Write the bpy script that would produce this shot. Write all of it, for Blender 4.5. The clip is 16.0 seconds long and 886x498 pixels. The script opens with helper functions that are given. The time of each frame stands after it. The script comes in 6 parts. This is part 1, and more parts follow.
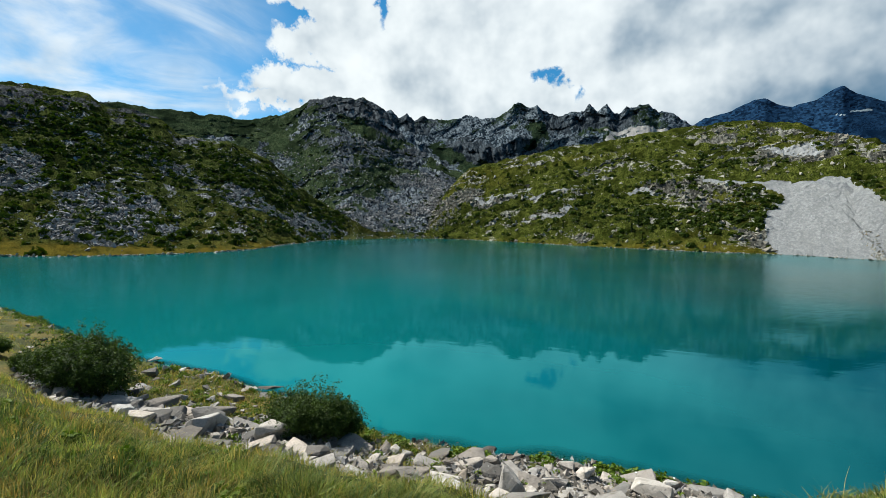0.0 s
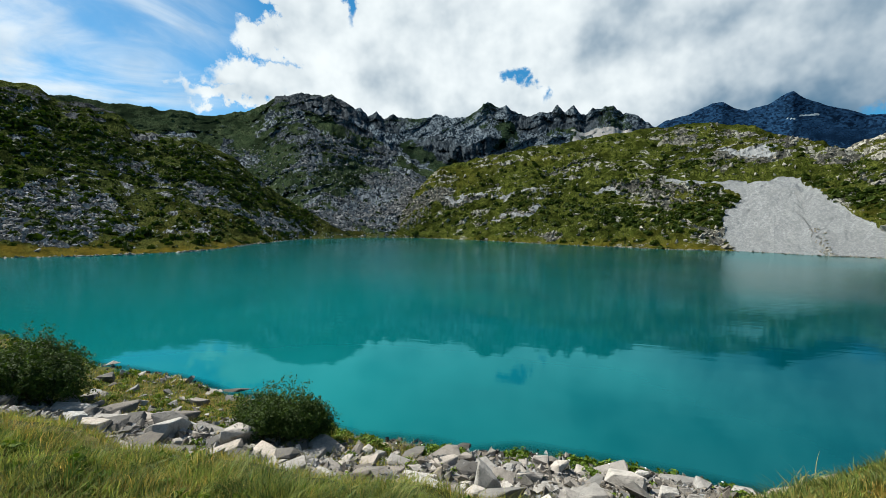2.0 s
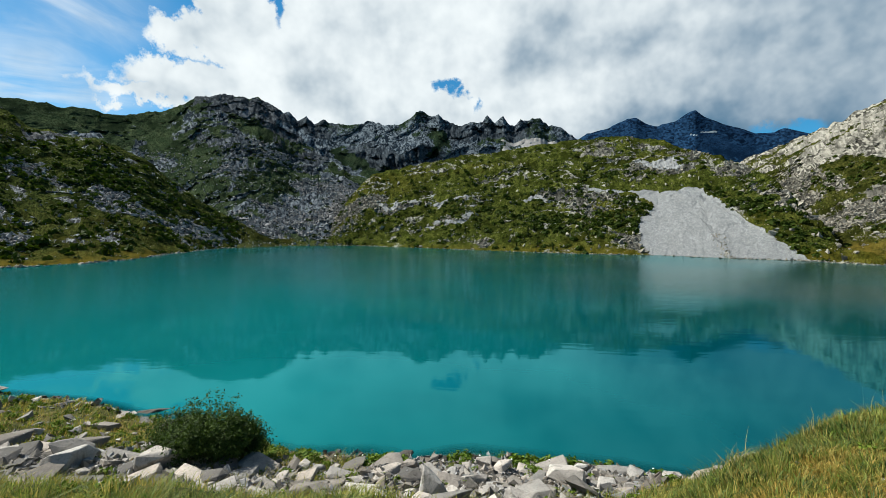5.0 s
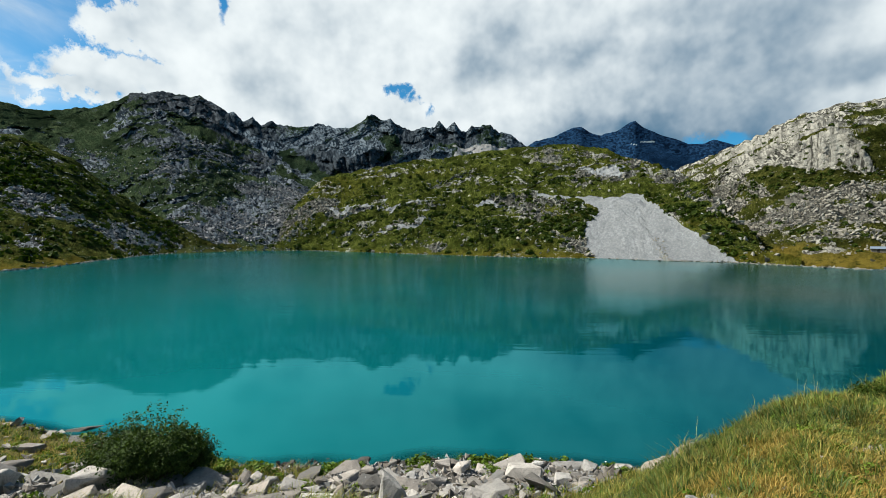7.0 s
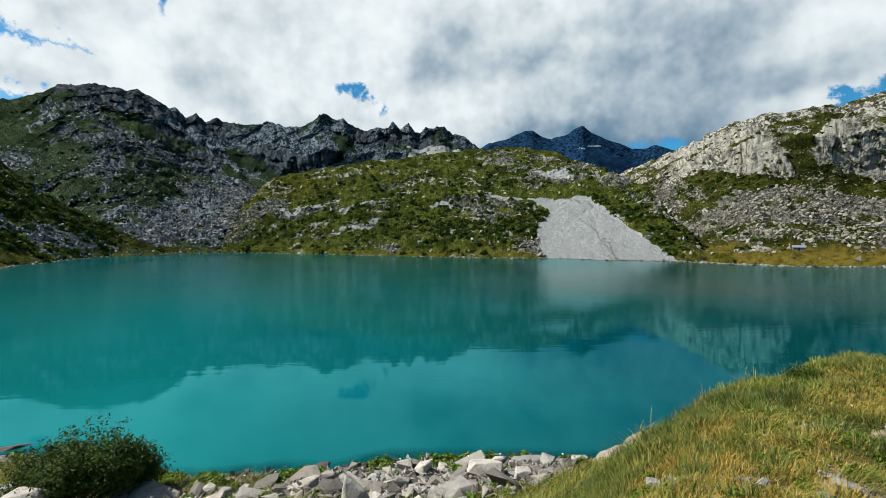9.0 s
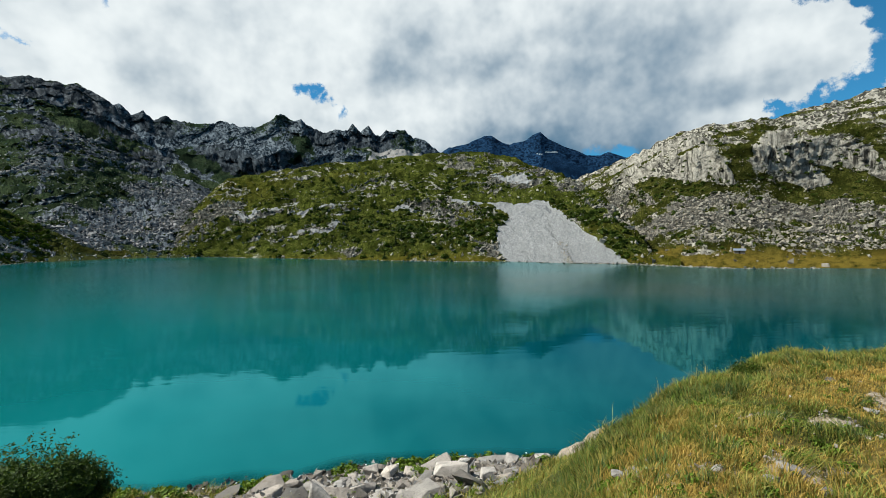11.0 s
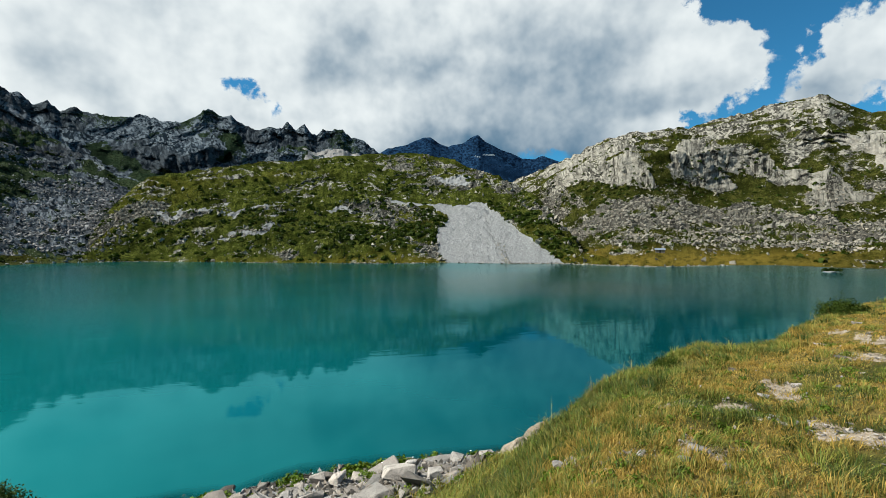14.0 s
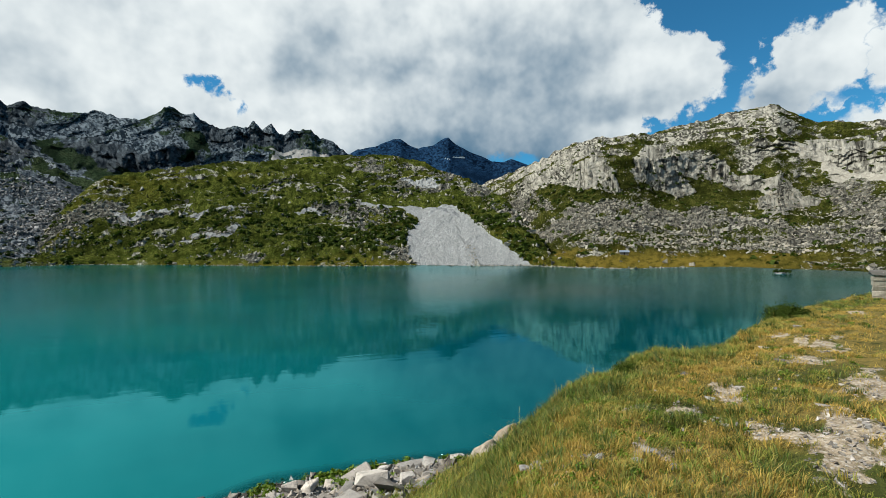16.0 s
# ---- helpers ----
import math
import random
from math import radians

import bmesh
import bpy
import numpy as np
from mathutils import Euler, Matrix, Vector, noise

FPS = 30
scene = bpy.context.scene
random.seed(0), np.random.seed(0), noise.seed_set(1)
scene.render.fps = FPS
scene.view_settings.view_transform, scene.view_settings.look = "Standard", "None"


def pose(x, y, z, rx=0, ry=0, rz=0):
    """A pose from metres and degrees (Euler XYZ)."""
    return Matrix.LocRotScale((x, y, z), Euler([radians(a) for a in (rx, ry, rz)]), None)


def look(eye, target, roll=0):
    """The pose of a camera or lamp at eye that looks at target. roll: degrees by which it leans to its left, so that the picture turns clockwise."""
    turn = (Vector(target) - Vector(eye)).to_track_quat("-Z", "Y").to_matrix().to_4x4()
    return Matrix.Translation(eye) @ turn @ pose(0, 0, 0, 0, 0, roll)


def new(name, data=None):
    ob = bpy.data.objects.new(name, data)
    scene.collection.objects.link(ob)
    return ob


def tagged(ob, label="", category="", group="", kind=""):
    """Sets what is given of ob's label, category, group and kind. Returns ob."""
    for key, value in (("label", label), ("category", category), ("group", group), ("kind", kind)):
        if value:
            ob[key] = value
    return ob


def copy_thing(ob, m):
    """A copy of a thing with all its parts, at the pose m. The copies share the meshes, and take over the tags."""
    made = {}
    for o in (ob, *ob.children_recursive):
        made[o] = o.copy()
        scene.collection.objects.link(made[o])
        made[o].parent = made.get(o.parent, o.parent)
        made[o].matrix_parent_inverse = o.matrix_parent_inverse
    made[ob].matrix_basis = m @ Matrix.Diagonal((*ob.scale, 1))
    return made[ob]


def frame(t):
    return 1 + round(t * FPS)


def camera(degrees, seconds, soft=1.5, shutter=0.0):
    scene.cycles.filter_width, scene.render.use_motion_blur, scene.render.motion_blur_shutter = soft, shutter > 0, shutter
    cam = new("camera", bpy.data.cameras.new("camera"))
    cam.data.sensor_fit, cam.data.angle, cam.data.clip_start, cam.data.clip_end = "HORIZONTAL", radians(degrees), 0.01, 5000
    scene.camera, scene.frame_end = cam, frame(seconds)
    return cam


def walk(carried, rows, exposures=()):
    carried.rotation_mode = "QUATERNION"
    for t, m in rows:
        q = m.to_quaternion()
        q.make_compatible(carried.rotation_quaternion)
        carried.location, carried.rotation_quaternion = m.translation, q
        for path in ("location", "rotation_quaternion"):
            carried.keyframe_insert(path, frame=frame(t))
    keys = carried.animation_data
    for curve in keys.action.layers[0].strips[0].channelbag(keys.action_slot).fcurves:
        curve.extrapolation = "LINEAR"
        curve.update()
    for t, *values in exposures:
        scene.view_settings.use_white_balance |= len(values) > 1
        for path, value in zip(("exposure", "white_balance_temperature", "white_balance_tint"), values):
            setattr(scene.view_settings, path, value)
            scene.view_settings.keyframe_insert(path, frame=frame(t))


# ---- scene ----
# A turquoise mountain lake seen from a grassy bank. The origin lies under the viewer, at the level of the water; +y is across the lake.
FOV = 88.8
cam = camera(FOV, 16.0, soft=0.75)
# time, place, turn to the left, tilt from straight down, lean
PATH = [
    (0.0, pose(0.525, -0.090, 6.203) @ pose(0, 0, 0, 0, 0, 20.541) @ pose(0, 0, 0, 87.377) @ pose(0, 0, 0, 0, 0, 0.699)),
    (0.5, pose(0.497, -0.050, 6.175) @ pose(0, 0, 0, 0, 0, 19.715) @ pose(0, 0, 0, 87.345) @ pose(0, 0, 0, 0, 0, 0.552)),
    (1.0, pose(0.468, -0.013, 6.147) @ pose(0, 0, 0, 0, 0, 18.818) @ pose(0, 0, 0, 87.301) @ pose(0, 0, 0, 0, 0, 0.535)),
    (1.5, pose(0.439, 0.021, 6.119) @ pose(0, 0, 0, 0, 0, 17.848) @ pose(0, 0, 0, 87.292) @ pose(0, 0, 0, 0, 0, 0.503)),
    (2.0, pose(0.409, 0.052, 6.092) @ pose(0, 0, 0, 0, 0, 16.831) @ pose(0, 0, 0, 87.303) @ pose(0, 0, 0, 0, 0, 0.541)),
    (2.5, pose(0.377, 0.081, 6.065) @ pose(0, 0, 0, 0, 0, 15.679) @ pose(0, 0, 0, 87.368) @ pose(0, 0, 0, 0, 0, 0.537)),
    (3.0, pose(0.346, 0.107, 6.039) @ pose(0, 0, 0, 0, 0, 14.300) @ pose(0, 0, 0, 87.498) @ pose(0, 0, 0, 0, 0, 0.496)),
    (3.5, pose(0.313, 0.130, 6.014) @ pose(0, 0, 0, 0, 0, 12.851) @ pose(0, 0, 0, 87.700) @ pose(0, 0, 0, 0, 0, 0.422)),
    (4.0, pose(0.280, 0.150, 5.989) @ pose(0, 0, 0, 0, 0, 11.294) @ pose(0, 0, 0, 87.897) @ pose(0, 0, 0, 0, 0, 0.281)),
    (6.5, pose(0.110, 0.205, 5.891) @ pose(0, 0, 0, 0, 0, 4.194) @ pose(0, 0, 0, 88.820) @ pose(0, 0, 0, 0, 0, 0.224)),
    (7.0, pose(0.075, 0.206, 5.877) @ pose(0, 0, 0, 0, 0, 2.479) @ pose(0, 0, 0, 88.898) @ pose(0, 0, 0, 0, 0, 0.095)),
    (7.5, pose(0.040, 0.203, 5.865) @ pose(0, 0, 0, 0, 0, 0.870) @ pose(0, 0, 0, 88.885) @ pose(0, 0, 0, 0, 0, -0.053)),
    (8.0, pose(0.005, 0.198, 5.856) @ pose(0, 0, 0, 0, 0, -0.612) @ pose(0, 0, 0, 88.874) @ pose(0, 0, 0, 0, 0, -0.155)),
    (8.5, pose(-0.029, 0.188, 5.849) @ pose(0, 0, 0, 0, 0, -1.960) @ pose(0, 0, 0, 88.924) @ pose(0, 0, 0, 0, 0, -0.173)),
    (9.0, pose(-0.064, 0.176, 5.845) @ pose(0, 0, 0, 0, 0, -3.257) @ pose(0, 0, 0, 89.041) @ pose(0, 0, 0, 0, 0, -0.173)),
    (11.5, pose(-0.235, 0.055, 5.874) @ pose(0, 0, 0, 0, 0, -9.529) @ pose(0, 0, 0, 89.619) @ pose(0, 0, 0, 0, 0, -0.196)),
    (12.0, pose(-0.268, 0.020, 5.890) @ pose(0, 0, 0, 0, 0, -10.866) @ pose(0, 0, 0, 89.761) @ pose(0, 0, 0, 0, 0, -0.205)),
    (12.5, pose(-0.300, -0.020, 5.911) @ pose(0, 0, 0, 0, 0, -12.187) @ pose(0, 0, 0, 89.815) @ pose(0, 0, 0, 0, 0, -0.316)),
    (13.0, pose(-0.332, -0.064, 5.936) @ pose(0, 0, 0, 0, 0, -13.471) @ pose(0, 0, 0, 89.761) @ pose(0, 0, 0, 0, 0, -0.450)),
    (13.5, pose(-0.363, -0.112, 5.965) @ pose(0, 0, 0, 0, 0, -14.663) @ pose(0, 0, 0, 89.662) @ pose(0, 0, 0, 0, 0, -0.642)),
    (14.0, pose(-0.393, -0.164, 5.998) @ pose(0, 0, 0, 0, 0, -15.835) @ pose(0, 0, 0, 89.577) @ pose(0, 0, 0, 0, 0, -0.604)),
    (14.5, pose(-0.423, -0.220, 6.037) @ pose(0, 0, 0, 0, 0, -16.877) @ pose(0, 0, 0, 89.563) @ pose(0, 0, 0, 0, 0, -0.594)),
    (15.0, pose(-0.452, -0.281, 6.080) @ pose(0, 0, 0, 0, 0, -17.771) @ pose(0, 0, 0, 89.643) @ pose(0, 0, 0, 0, 0, -0.648)),
    (15.5, pose(-0.480, -0.347, 6.128) @ pose(0, 0, 0, 0, 0, -18.744) @ pose(0, 0, 0, 89.733) @ pose(0, 0, 0, 0, 0, -0.581)),
    (16.0, pose(-0.506, -0.416, 6.182) @ pose(0, 0, 0, 0, 0, -19.607) @ pose(0, 0, 0, 89.777) @ pose(0, 0, 0, 0, 0, -0.617)),
]
walk(cam, PATH, exposures=((0.0, 1.05, 6300, 6), (8.0, 0.99, 6350, 6), (16.0, 0.93, 6400, 6)))

EYE = 6.0          # height of the viewer over the water, as a datum for the plan
SUN_AZ, SUN_EL = -76.0, 48.0   # where the sun stands: degrees clockwise from +y, and up

# ---------------------------------------------------------------- node helpers


def link(tree, a, b):
    tree.links.new(a, b)


def put(tree, socket, value):
    if isinstance(value, bpy.types.NodeSocket):
        tree.links.new(value, socket)
    elif value is not None:
        socket.default_value = value


def fmath(tree, op, a, b=None, c=None, clamp=False):
    n = tree.nodes.new("ShaderNodeMath")
    n.operation, n.use_clamp = op, clamp
    for s, v in zip(n.inputs, (a, b, c)):
        put(tree, s, v)
    return n.outputs[0]


def mapr(tree, v, a, b, c=0.0, d=1.0, smooth=True):
    n = tree.nodes.new("ShaderNodeMapRange")
    n.interpolation_type = "SMOOTHSTEP" if smooth else "LINEAR"
    for k, x in zip(("Value", "From Min", "From Max", "To Min", "To Max"), (v, a, b, c, d)):
        put(tree, n.inputs[k], x)
    return n.outputs["Result"]


def mix(tree, f, a, b, how="MIX"):
    n = tree.nodes.new("ShaderNodeMix")
    n.data_type, n.blend_type, n.clamp_factor = "RGBA", how, True
    put(tree, n.inputs["Factor"], f)
    ins = [s for s in n.inputs if s.type == "RGBA"]
    for s, v in zip(ins, (a, b)):
        put(tree, s, (*v, 1) if isinstance(v, tuple) and len(v) == 3 else v)
    return [s for s in n.outputs if s.type == "RGBA"][0]


def tex_noise(tree, vec, scale, detail=4.0, rough=0.55, distort=0.0):
    n = tree.nodes.new("ShaderNodeTexNoise")
    put(tree, n.inputs["Vector"], vec)
    for k, v in (("Scale", scale), ("Detail", detail), ("Roughness", rough), ("Distortion", distort)):
        n.inputs[k].default_value = v
    return n.outputs["Fac"]


def tex_cells(tree, vec, scale, feature="F1", out="Distance"):
    n = tree.nodes.new("ShaderNodeTexVoronoi")
    n.feature = feature
    put(tree, n.inputs["Vector"], vec)
    n.inputs["Scale"].default_value = scale
    return n.outputs[out]


def attr(tree, name):
    n = tree.nodes.new("ShaderNodeAttribute")
    n.attribute_name = name
    return n.outputs["Fac"]


def scaled(tree, vec, s):
    n = tree.nodes.new("ShaderNodeVectorMath")
    n.operation = "MULTIPLY"
    put(tree, n.inputs[0], vec)
    n.inputs[1].default_value = s
    return n.outputs[0]


def material(name, rough=0.85, spec=0.3):
    m = bpy.data.materials.new(name)
    m.use_nodes = True
    t = m.node_tree
    b = t.nodes["Principled BSDF"]
    b.inputs["Roughness"].default_value = rough
    b.inputs["Specular IOR Level"].default_value = spec
    tc = t.nodes.new("ShaderNodeTexCoord")
    return m, t, b, tc.outputs["Object"]


def bump(tree, bsdf, height, strength, dist, normal=None):
    n = tree.nodes.new("ShaderNodeBump")
    n.inputs["Strength"].default_value, n.inputs["Distance"].default_value = strength, dist
    put(tree, n.inputs["Height"], height)
    put(tree, n.inputs["Normal"], normal)
    tree.links.new(n.outputs[0], bsdf.inputs["Normal"])
    return n.outputs[0]


# ---------------------------------------------------------------- sky, clouds and sun

world = bpy.data.worlds.new("sky")
scene.world = world
world.use_nodes = True
wt = world.node_tree
wt.nodes.clear()
w_out = wt.nodes.new("ShaderNodeOutputWorld")
w_sky = wt.nodes.new("ShaderNodeTexSky")
w_sky.sky_type, w_sky.sun_disc = "NISHITA", False
w_sky.sun_elevation, w_sky.sun_rotation = radians(SUN_EL), radians(SUN_AZ)
w_sky.altitude, w_sky.air_density, w_sky.dust_density, w_sky.ozone_density = 2100, 1.0, 0.4, 2.5
w_dir = wt.nodes.new("ShaderNodeTexCoord").outputs["Generated"]
w_xyz = wt.nodes.new("ShaderNodeSeparateXYZ")
link(wt, w_dir, w_xyz.inputs[0])
w_az = fmath(wt, "MULTIPLY", fmath(wt, "ARCTAN2", w_xyz.outputs[0], w_xyz.outputs[1]), 180 / math.pi)
w_el = fmath(wt, "MULTIPLY", fmath(wt, "ARCSINE", w_xyz.outputs[2]), 180 / math.pi)
# billows push the outlines of the clouds about
w_n1 = tex_noise(wt, w_dir, 5.0, 5, 0.55)
w_n3 = tex_noise(wt, w_dir, 2.6, 5, 0.55, 0.4)


def sky_push(scale, detail, offset, size):
    """Noise about zero, for pushing bearings about."""
    moved = wt.nodes.new("ShaderNodeVectorMath")
    moved.operation = "ADD"
    link(wt, w_dir, moved.inputs[0])
    moved.inputs[1].default_value = offset
    return fmath(wt, "MULTIPLY", fmath(wt, "SUBTRACT", tex_noise(wt, moved.outputs[0], scale, detail, 0.62), 0.5), size)


w_a2 = fmath(wt, "ADD", fmath(wt, "ADD", w_az, sky_push(11.0, 2, (3, 1, 0), 9.0)), sky_push(34.0, 6, (0, 7, 2), 5.5))
w_e2 = fmath(wt, "ADD", fmath(wt, "ADD", w_el, sky_push(11.0, 2, (8, 0, 4), 5.0)), sky_push(34.0, 6, (5, 5, 9), 4.5))


def sky_spot(az, el, ra, re, lean=0.0, a=None, e=None):
    """A round field in the sky: 1 at its middle, 0 at its rim, falling on below."""
    da = fmath(wt, "SUBTRACT", a or w_az, az)
    de = fmath(wt, "MULTIPLY_ADD", da, -lean, fmath(wt, "SUBTRACT", e or w_el, el))
    q = fmath(wt, "ADD", fmath(wt, "POWER", fmath(wt, "ABSOLUTE", fmath(wt, "DIVIDE", da, ra)), 2), fmath(wt, "POWER", fmath(wt, "ABSOLUTE", fmath(wt, "DIVIDE", de, re)), 2))
    return fmath(wt, "SUBTRACT", 1.0, fmath(wt, "SQRT", q))


w_a3, w_e3 = (fmath(wt, "MULTIPLY_ADD", fmath(wt, "SUBTRACT", far, near), 0.7, near) for near, far in ((w_az, w_a2), (w_el, w_e2)))


def heap(az, el, ra, re, lean=0.0, a=w_a2, e=w_e2):
    """One billow: degrees inside its rim."""
    return fmath(wt, "MULTIPLY", sky_spot(az, el, ra, re, lean, a, e), min(ra, re))


# the bank of cloud across the middle, with heaps along its two ragged ends
w_in = fmath(wt, "MINIMUM", fmath(wt, "ADD", w_a2, 35.0), fmath(wt, "SUBTRACT", 43.5, w_a2))
for spot_ in ((-34.5, 26.4, 8.5, 2.9), (-36, 20.6, 6.6, 1.9), (-37, 16.8, 8.6, 2.1), (-40.5, 14.6, 7.6, 1.2), (-33, 23, 5, 4), (46.2, 18.6, 6.2, 4.4), (42, 22.5, 4, 3), (58.8, 16.4, 4.6, 4.0), (60.5, 19.2, 3.4, 2.2), (56.5, 14.6, 3.6, 3.0), (66.5, 17, 4.0, 3.4), (64.5, 11.2, 4.2, 1.2), (72, 14, 8, 7)):
    w_in = fmath(wt, "MAXIMUM", w_in, heap(*spot_))
for spot_ in ((-8.3, 18.3, 0.65, 0.65, -0.2), (-7.2, 17.4, 0.4, 0.35), (-5.0, 16.1, 0.15, 0.3), (-28.0, 25.4, 0.6, 1.3, 0.8), (27.9, 10.5, 2.6, 0.8), (51.2, 14.4, 2.2, 0.7, 0.5), (52.4, 16.4, 0.8, 1.5), (62.2, 13.4, 2.2, 0.6)):
    w_in = fmath(wt, "MINIMUM", w_in, fmath(wt, "MULTIPLY", heap(*spot_[:4], spot_[4] if len(spot_) > 4 else 0.0, w_a3, w_e3), -1.0))
w_cover = mapr(wt, w_in, -0.22, 0.5)
# broken clouds overhead and behind, where the sun shines through
w_top = mapr(wt, w_az, -12.0, 22.0, 38.0, 30.0)
w_open = fmath(wt, "MAXIMUM", mapr(wt, fmath(wt, "SUBTRACT", w_el, w_top), 0.0, 12.0), mapr(wt, fmath(wt, "ABSOLUTE", fmath(wt, "SUBTRACT", w_az, 15.0)), 72.0, 95.0))
w_few = mapr(wt, w_n3, 0.52, 0.62)
w_cover = fmath(wt, "MULTIPLY", w_cover, fmath(wt, "SUBTRACT", 1.0, fmath(wt, "MULTIPLY", w_open, fmath(wt, "SUBTRACT", 1.0, w_few))))
# thin veils in the clear part
w_veil = mapr(wt, tex_noise(wt, scaled(wt, w_dir, (1.0, 1.6, 5.0)), 2.2, 6, 0.55, 1.2), 0.3, 0.75, 0.12, 0.85)
w_cover = fmath(wt, "MAXIMUM", w_cover, fmath(wt, "MULTIPLY", w_veil, mapr(wt, w_az, -36.0, -50.0)))
# the thick grey bellies, and billows lit from the sun's side
w_grey = 0.10
for az, el, ra, re, lean, much in ((21, 8.5, 27, 7.5, 0.0, 0.5), (26, 16.0, 23, 14.0, 0.1, 0.5), (-25, 18.0, 8, 5.0, -0.3, 0.34), (6, 21.5, 13, 5.0, 0.0, 0.25), (42, 15.2, 9, 2.6, 0.1, 0.3), (-40, 14.4, 6, 1.6, 0.0, 0.22), (57, 13.8, 5, 2.2, 0.0, 0.3), (-12, 14.0, 14, 3.0, 0.0, 0.22)):
    w_grey = fmath(wt, "ADD", w_grey, mapr(wt, sky_spot(az, el, ra, re, lean, fmath(wt, "MULTIPLY_ADD", fmath(wt, "SUBTRACT", w_n1, 0.5), 14.0, w_az), fmath(wt, "MULTIPLY_ADD", fmath(wt, "SUBTRACT", w_n3, 0.5), 9.0, w_el)), 0.0, 0.8, 0.0, much))
for scale, push, much in ((3.5, 0.06, 0.9), (7.0, 0.03, 0.7), (15.0, 0.014, 0.2)):
    sunward = tuple(push * c for c in (math.sin(radians(SUN_AZ)) * 0.6, 0.1, 0.75))
    lit = fmath(wt, "SUBTRACT", sky_push(scale, 4, sunward, 1.0), sky_push(scale, 4, (0, 0, 0), 1.0))
    w_grey = fmath(wt, "MULTIPLY_ADD", lit, much, w_grey)
w_grey = fmath(wt, "MULTIPLY_ADD", fmath(wt, "SUBTRACT", w_n1, 0.5), 0.5, w_grey)
w_grey = mapr(wt, w_grey, -0.25, 1.12)
w_cloud = mix(wt, w_grey, (1.0, 1.03, 1.04), (0.055, 0.172, 0.3))
w_bg1, w_bg2, w_mixs = (wt.nodes.new(k) for k in ("ShaderNodeBackground", "ShaderNodeBackground", "ShaderNodeMixShader"))
link(wt, mix(wt, 1.0, w_sky.outputs[0], (0.36, 1.05, 1.2), "MULTIPLY"), w_bg1.inputs[0])
link(wt, w_cloud, w_bg2.inputs[0])
w_bg1.inputs[1].default_value, w_bg2.inputs[1].default_value = 0.053, 0.475
link(wt, w_cover, w_mixs.inputs[0])
link(wt, w_bg1.outputs[0], w_mixs.inputs[1])
link(wt, w_bg2.outputs[0], w_mixs.inputs[2])
link(wt, w_mixs.outputs[0], w_out.inputs[0])

sun = new("sun", bpy.data.lights.new("sun", "SUN"))
sun.data.energy, sun.data.angle, sun.data.color = 5.0, radians(0.5), (1.0, 0.95, 0.87)
sa, se = radians(SUN_AZ), radians(SUN_EL)
SUN_DIR = Vector((math.sin(sa) * math.cos(se), math.cos(sa) * math.cos(se), math.sin(se)))
sun.matrix_world = look(SUN_DIR * 900, (0, 0, 0))

# ---------------------------------------------------------------- noise and plan helpers


def _hash(i, j, k):
    n = (i.astype(np.int64) * 374761393 + j.astype(np.int64) * 668265263 + k.astype(np.int64) * 1442695041) & 0xFFFFFFFF
    n = ((n ^ (n >> 13)) * 1274126177) & 0xFFFFFFFF
    return ((n ^ (n >> 16)) & 0xFFFF) / 32767.5 - 1.0


def vnoise(p):
    """Smooth noise from -1 to 1 at rows of x, y, z."""
    i = np.floor(p)
    f = p - i
    f = f * f * (3 - 2 * f)
    i = i.astype(np.int64)
    out = 0.0
    for a in (0, 1):
        for b in (0, 1):
            for c in (0, 1):
                w = (f[:, 0] if a else 1 - f[:, 0]) * (f[:, 1] if b else 1 - f[:, 1]) * (f[:, 2] if c else 1 - f[:, 2])
                out = out + w * _hash(i[:, 0] + a, i[:, 1] + b, i[:, 2] + c)
    return out


def fbm(p, octaves=4, gain=0.5):
    out, amp = 0.0, 1.0
    for n in range(octaves):
        out = out + amp * vnoise(p * 2.03**n + 17.3 * n)
        amp *= gain
    return out


def ridged(p, octaves=4, gain=0.5):
    out, amp = 0.0, 1.0
    for n in range(octaves):
        out = out + amp * (1 - 2 * np.abs(vnoise(p * 2.07**n + 9.1 * n)))
        amp *= gain
    return out


def step(a, b, x):
    t = np.clip((x - a) / (b - a), 0, 1)
    return t * t * (3 - 2 * t)


def curve(pts, x):
    """Smooth course through a few (x, y) pairs."""
    px, py = np.array(pts, float).T
    m = np.gradient(py, px)
    i = np.clip(np.searchsorted(px, x) - 1, 0, len(px) - 2)
    h = px[i + 1] - px[i]
    t = np.clip((x - px[i]) / h, 0, 1)
    return (2 * t**3 - 3 * t**2 + 1) * py[i] + (t**3 - 2 * t**2 + t) * h * m[i] * 0.7 + (3 * t**2 - 2 * t**3) * py[i + 1] + (t**3 - t**2) * h * m[i + 1] * 0.7


def line(pts, x):
    px, py = np.array(pts, float).T
    return np.interp(x, px, py)


def polar(az, r, z):
    a = np.radians(az)
    return np.stack([r * np.sin(a), r * np.cos(a), z], -1)


def mesh_of(name, verts, faces, mat, smooth=True, **attrs):
    me = bpy.data.meshes.new(name)
    me.from_pydata(verts.tolist() if isinstance(verts, np.ndarray) else verts, [], faces.tolist() if isinstance(faces, np.ndarray) else faces)
    for key, values in attrs.items():
        values = np.asarray(values, np.float32)
        a = me.attributes.new(key, "FLOAT_VECTOR" if values.ndim == 2 else "FLOAT", "POINT")
        a.data.foreach_set("vector" if values.ndim == 2 else "value", values.ravel())
    me.polygons.foreach_set("use_smooth", np.full(len(me.polygons), smooth))
    me.materials.append(mat)
    me.update()
    return me


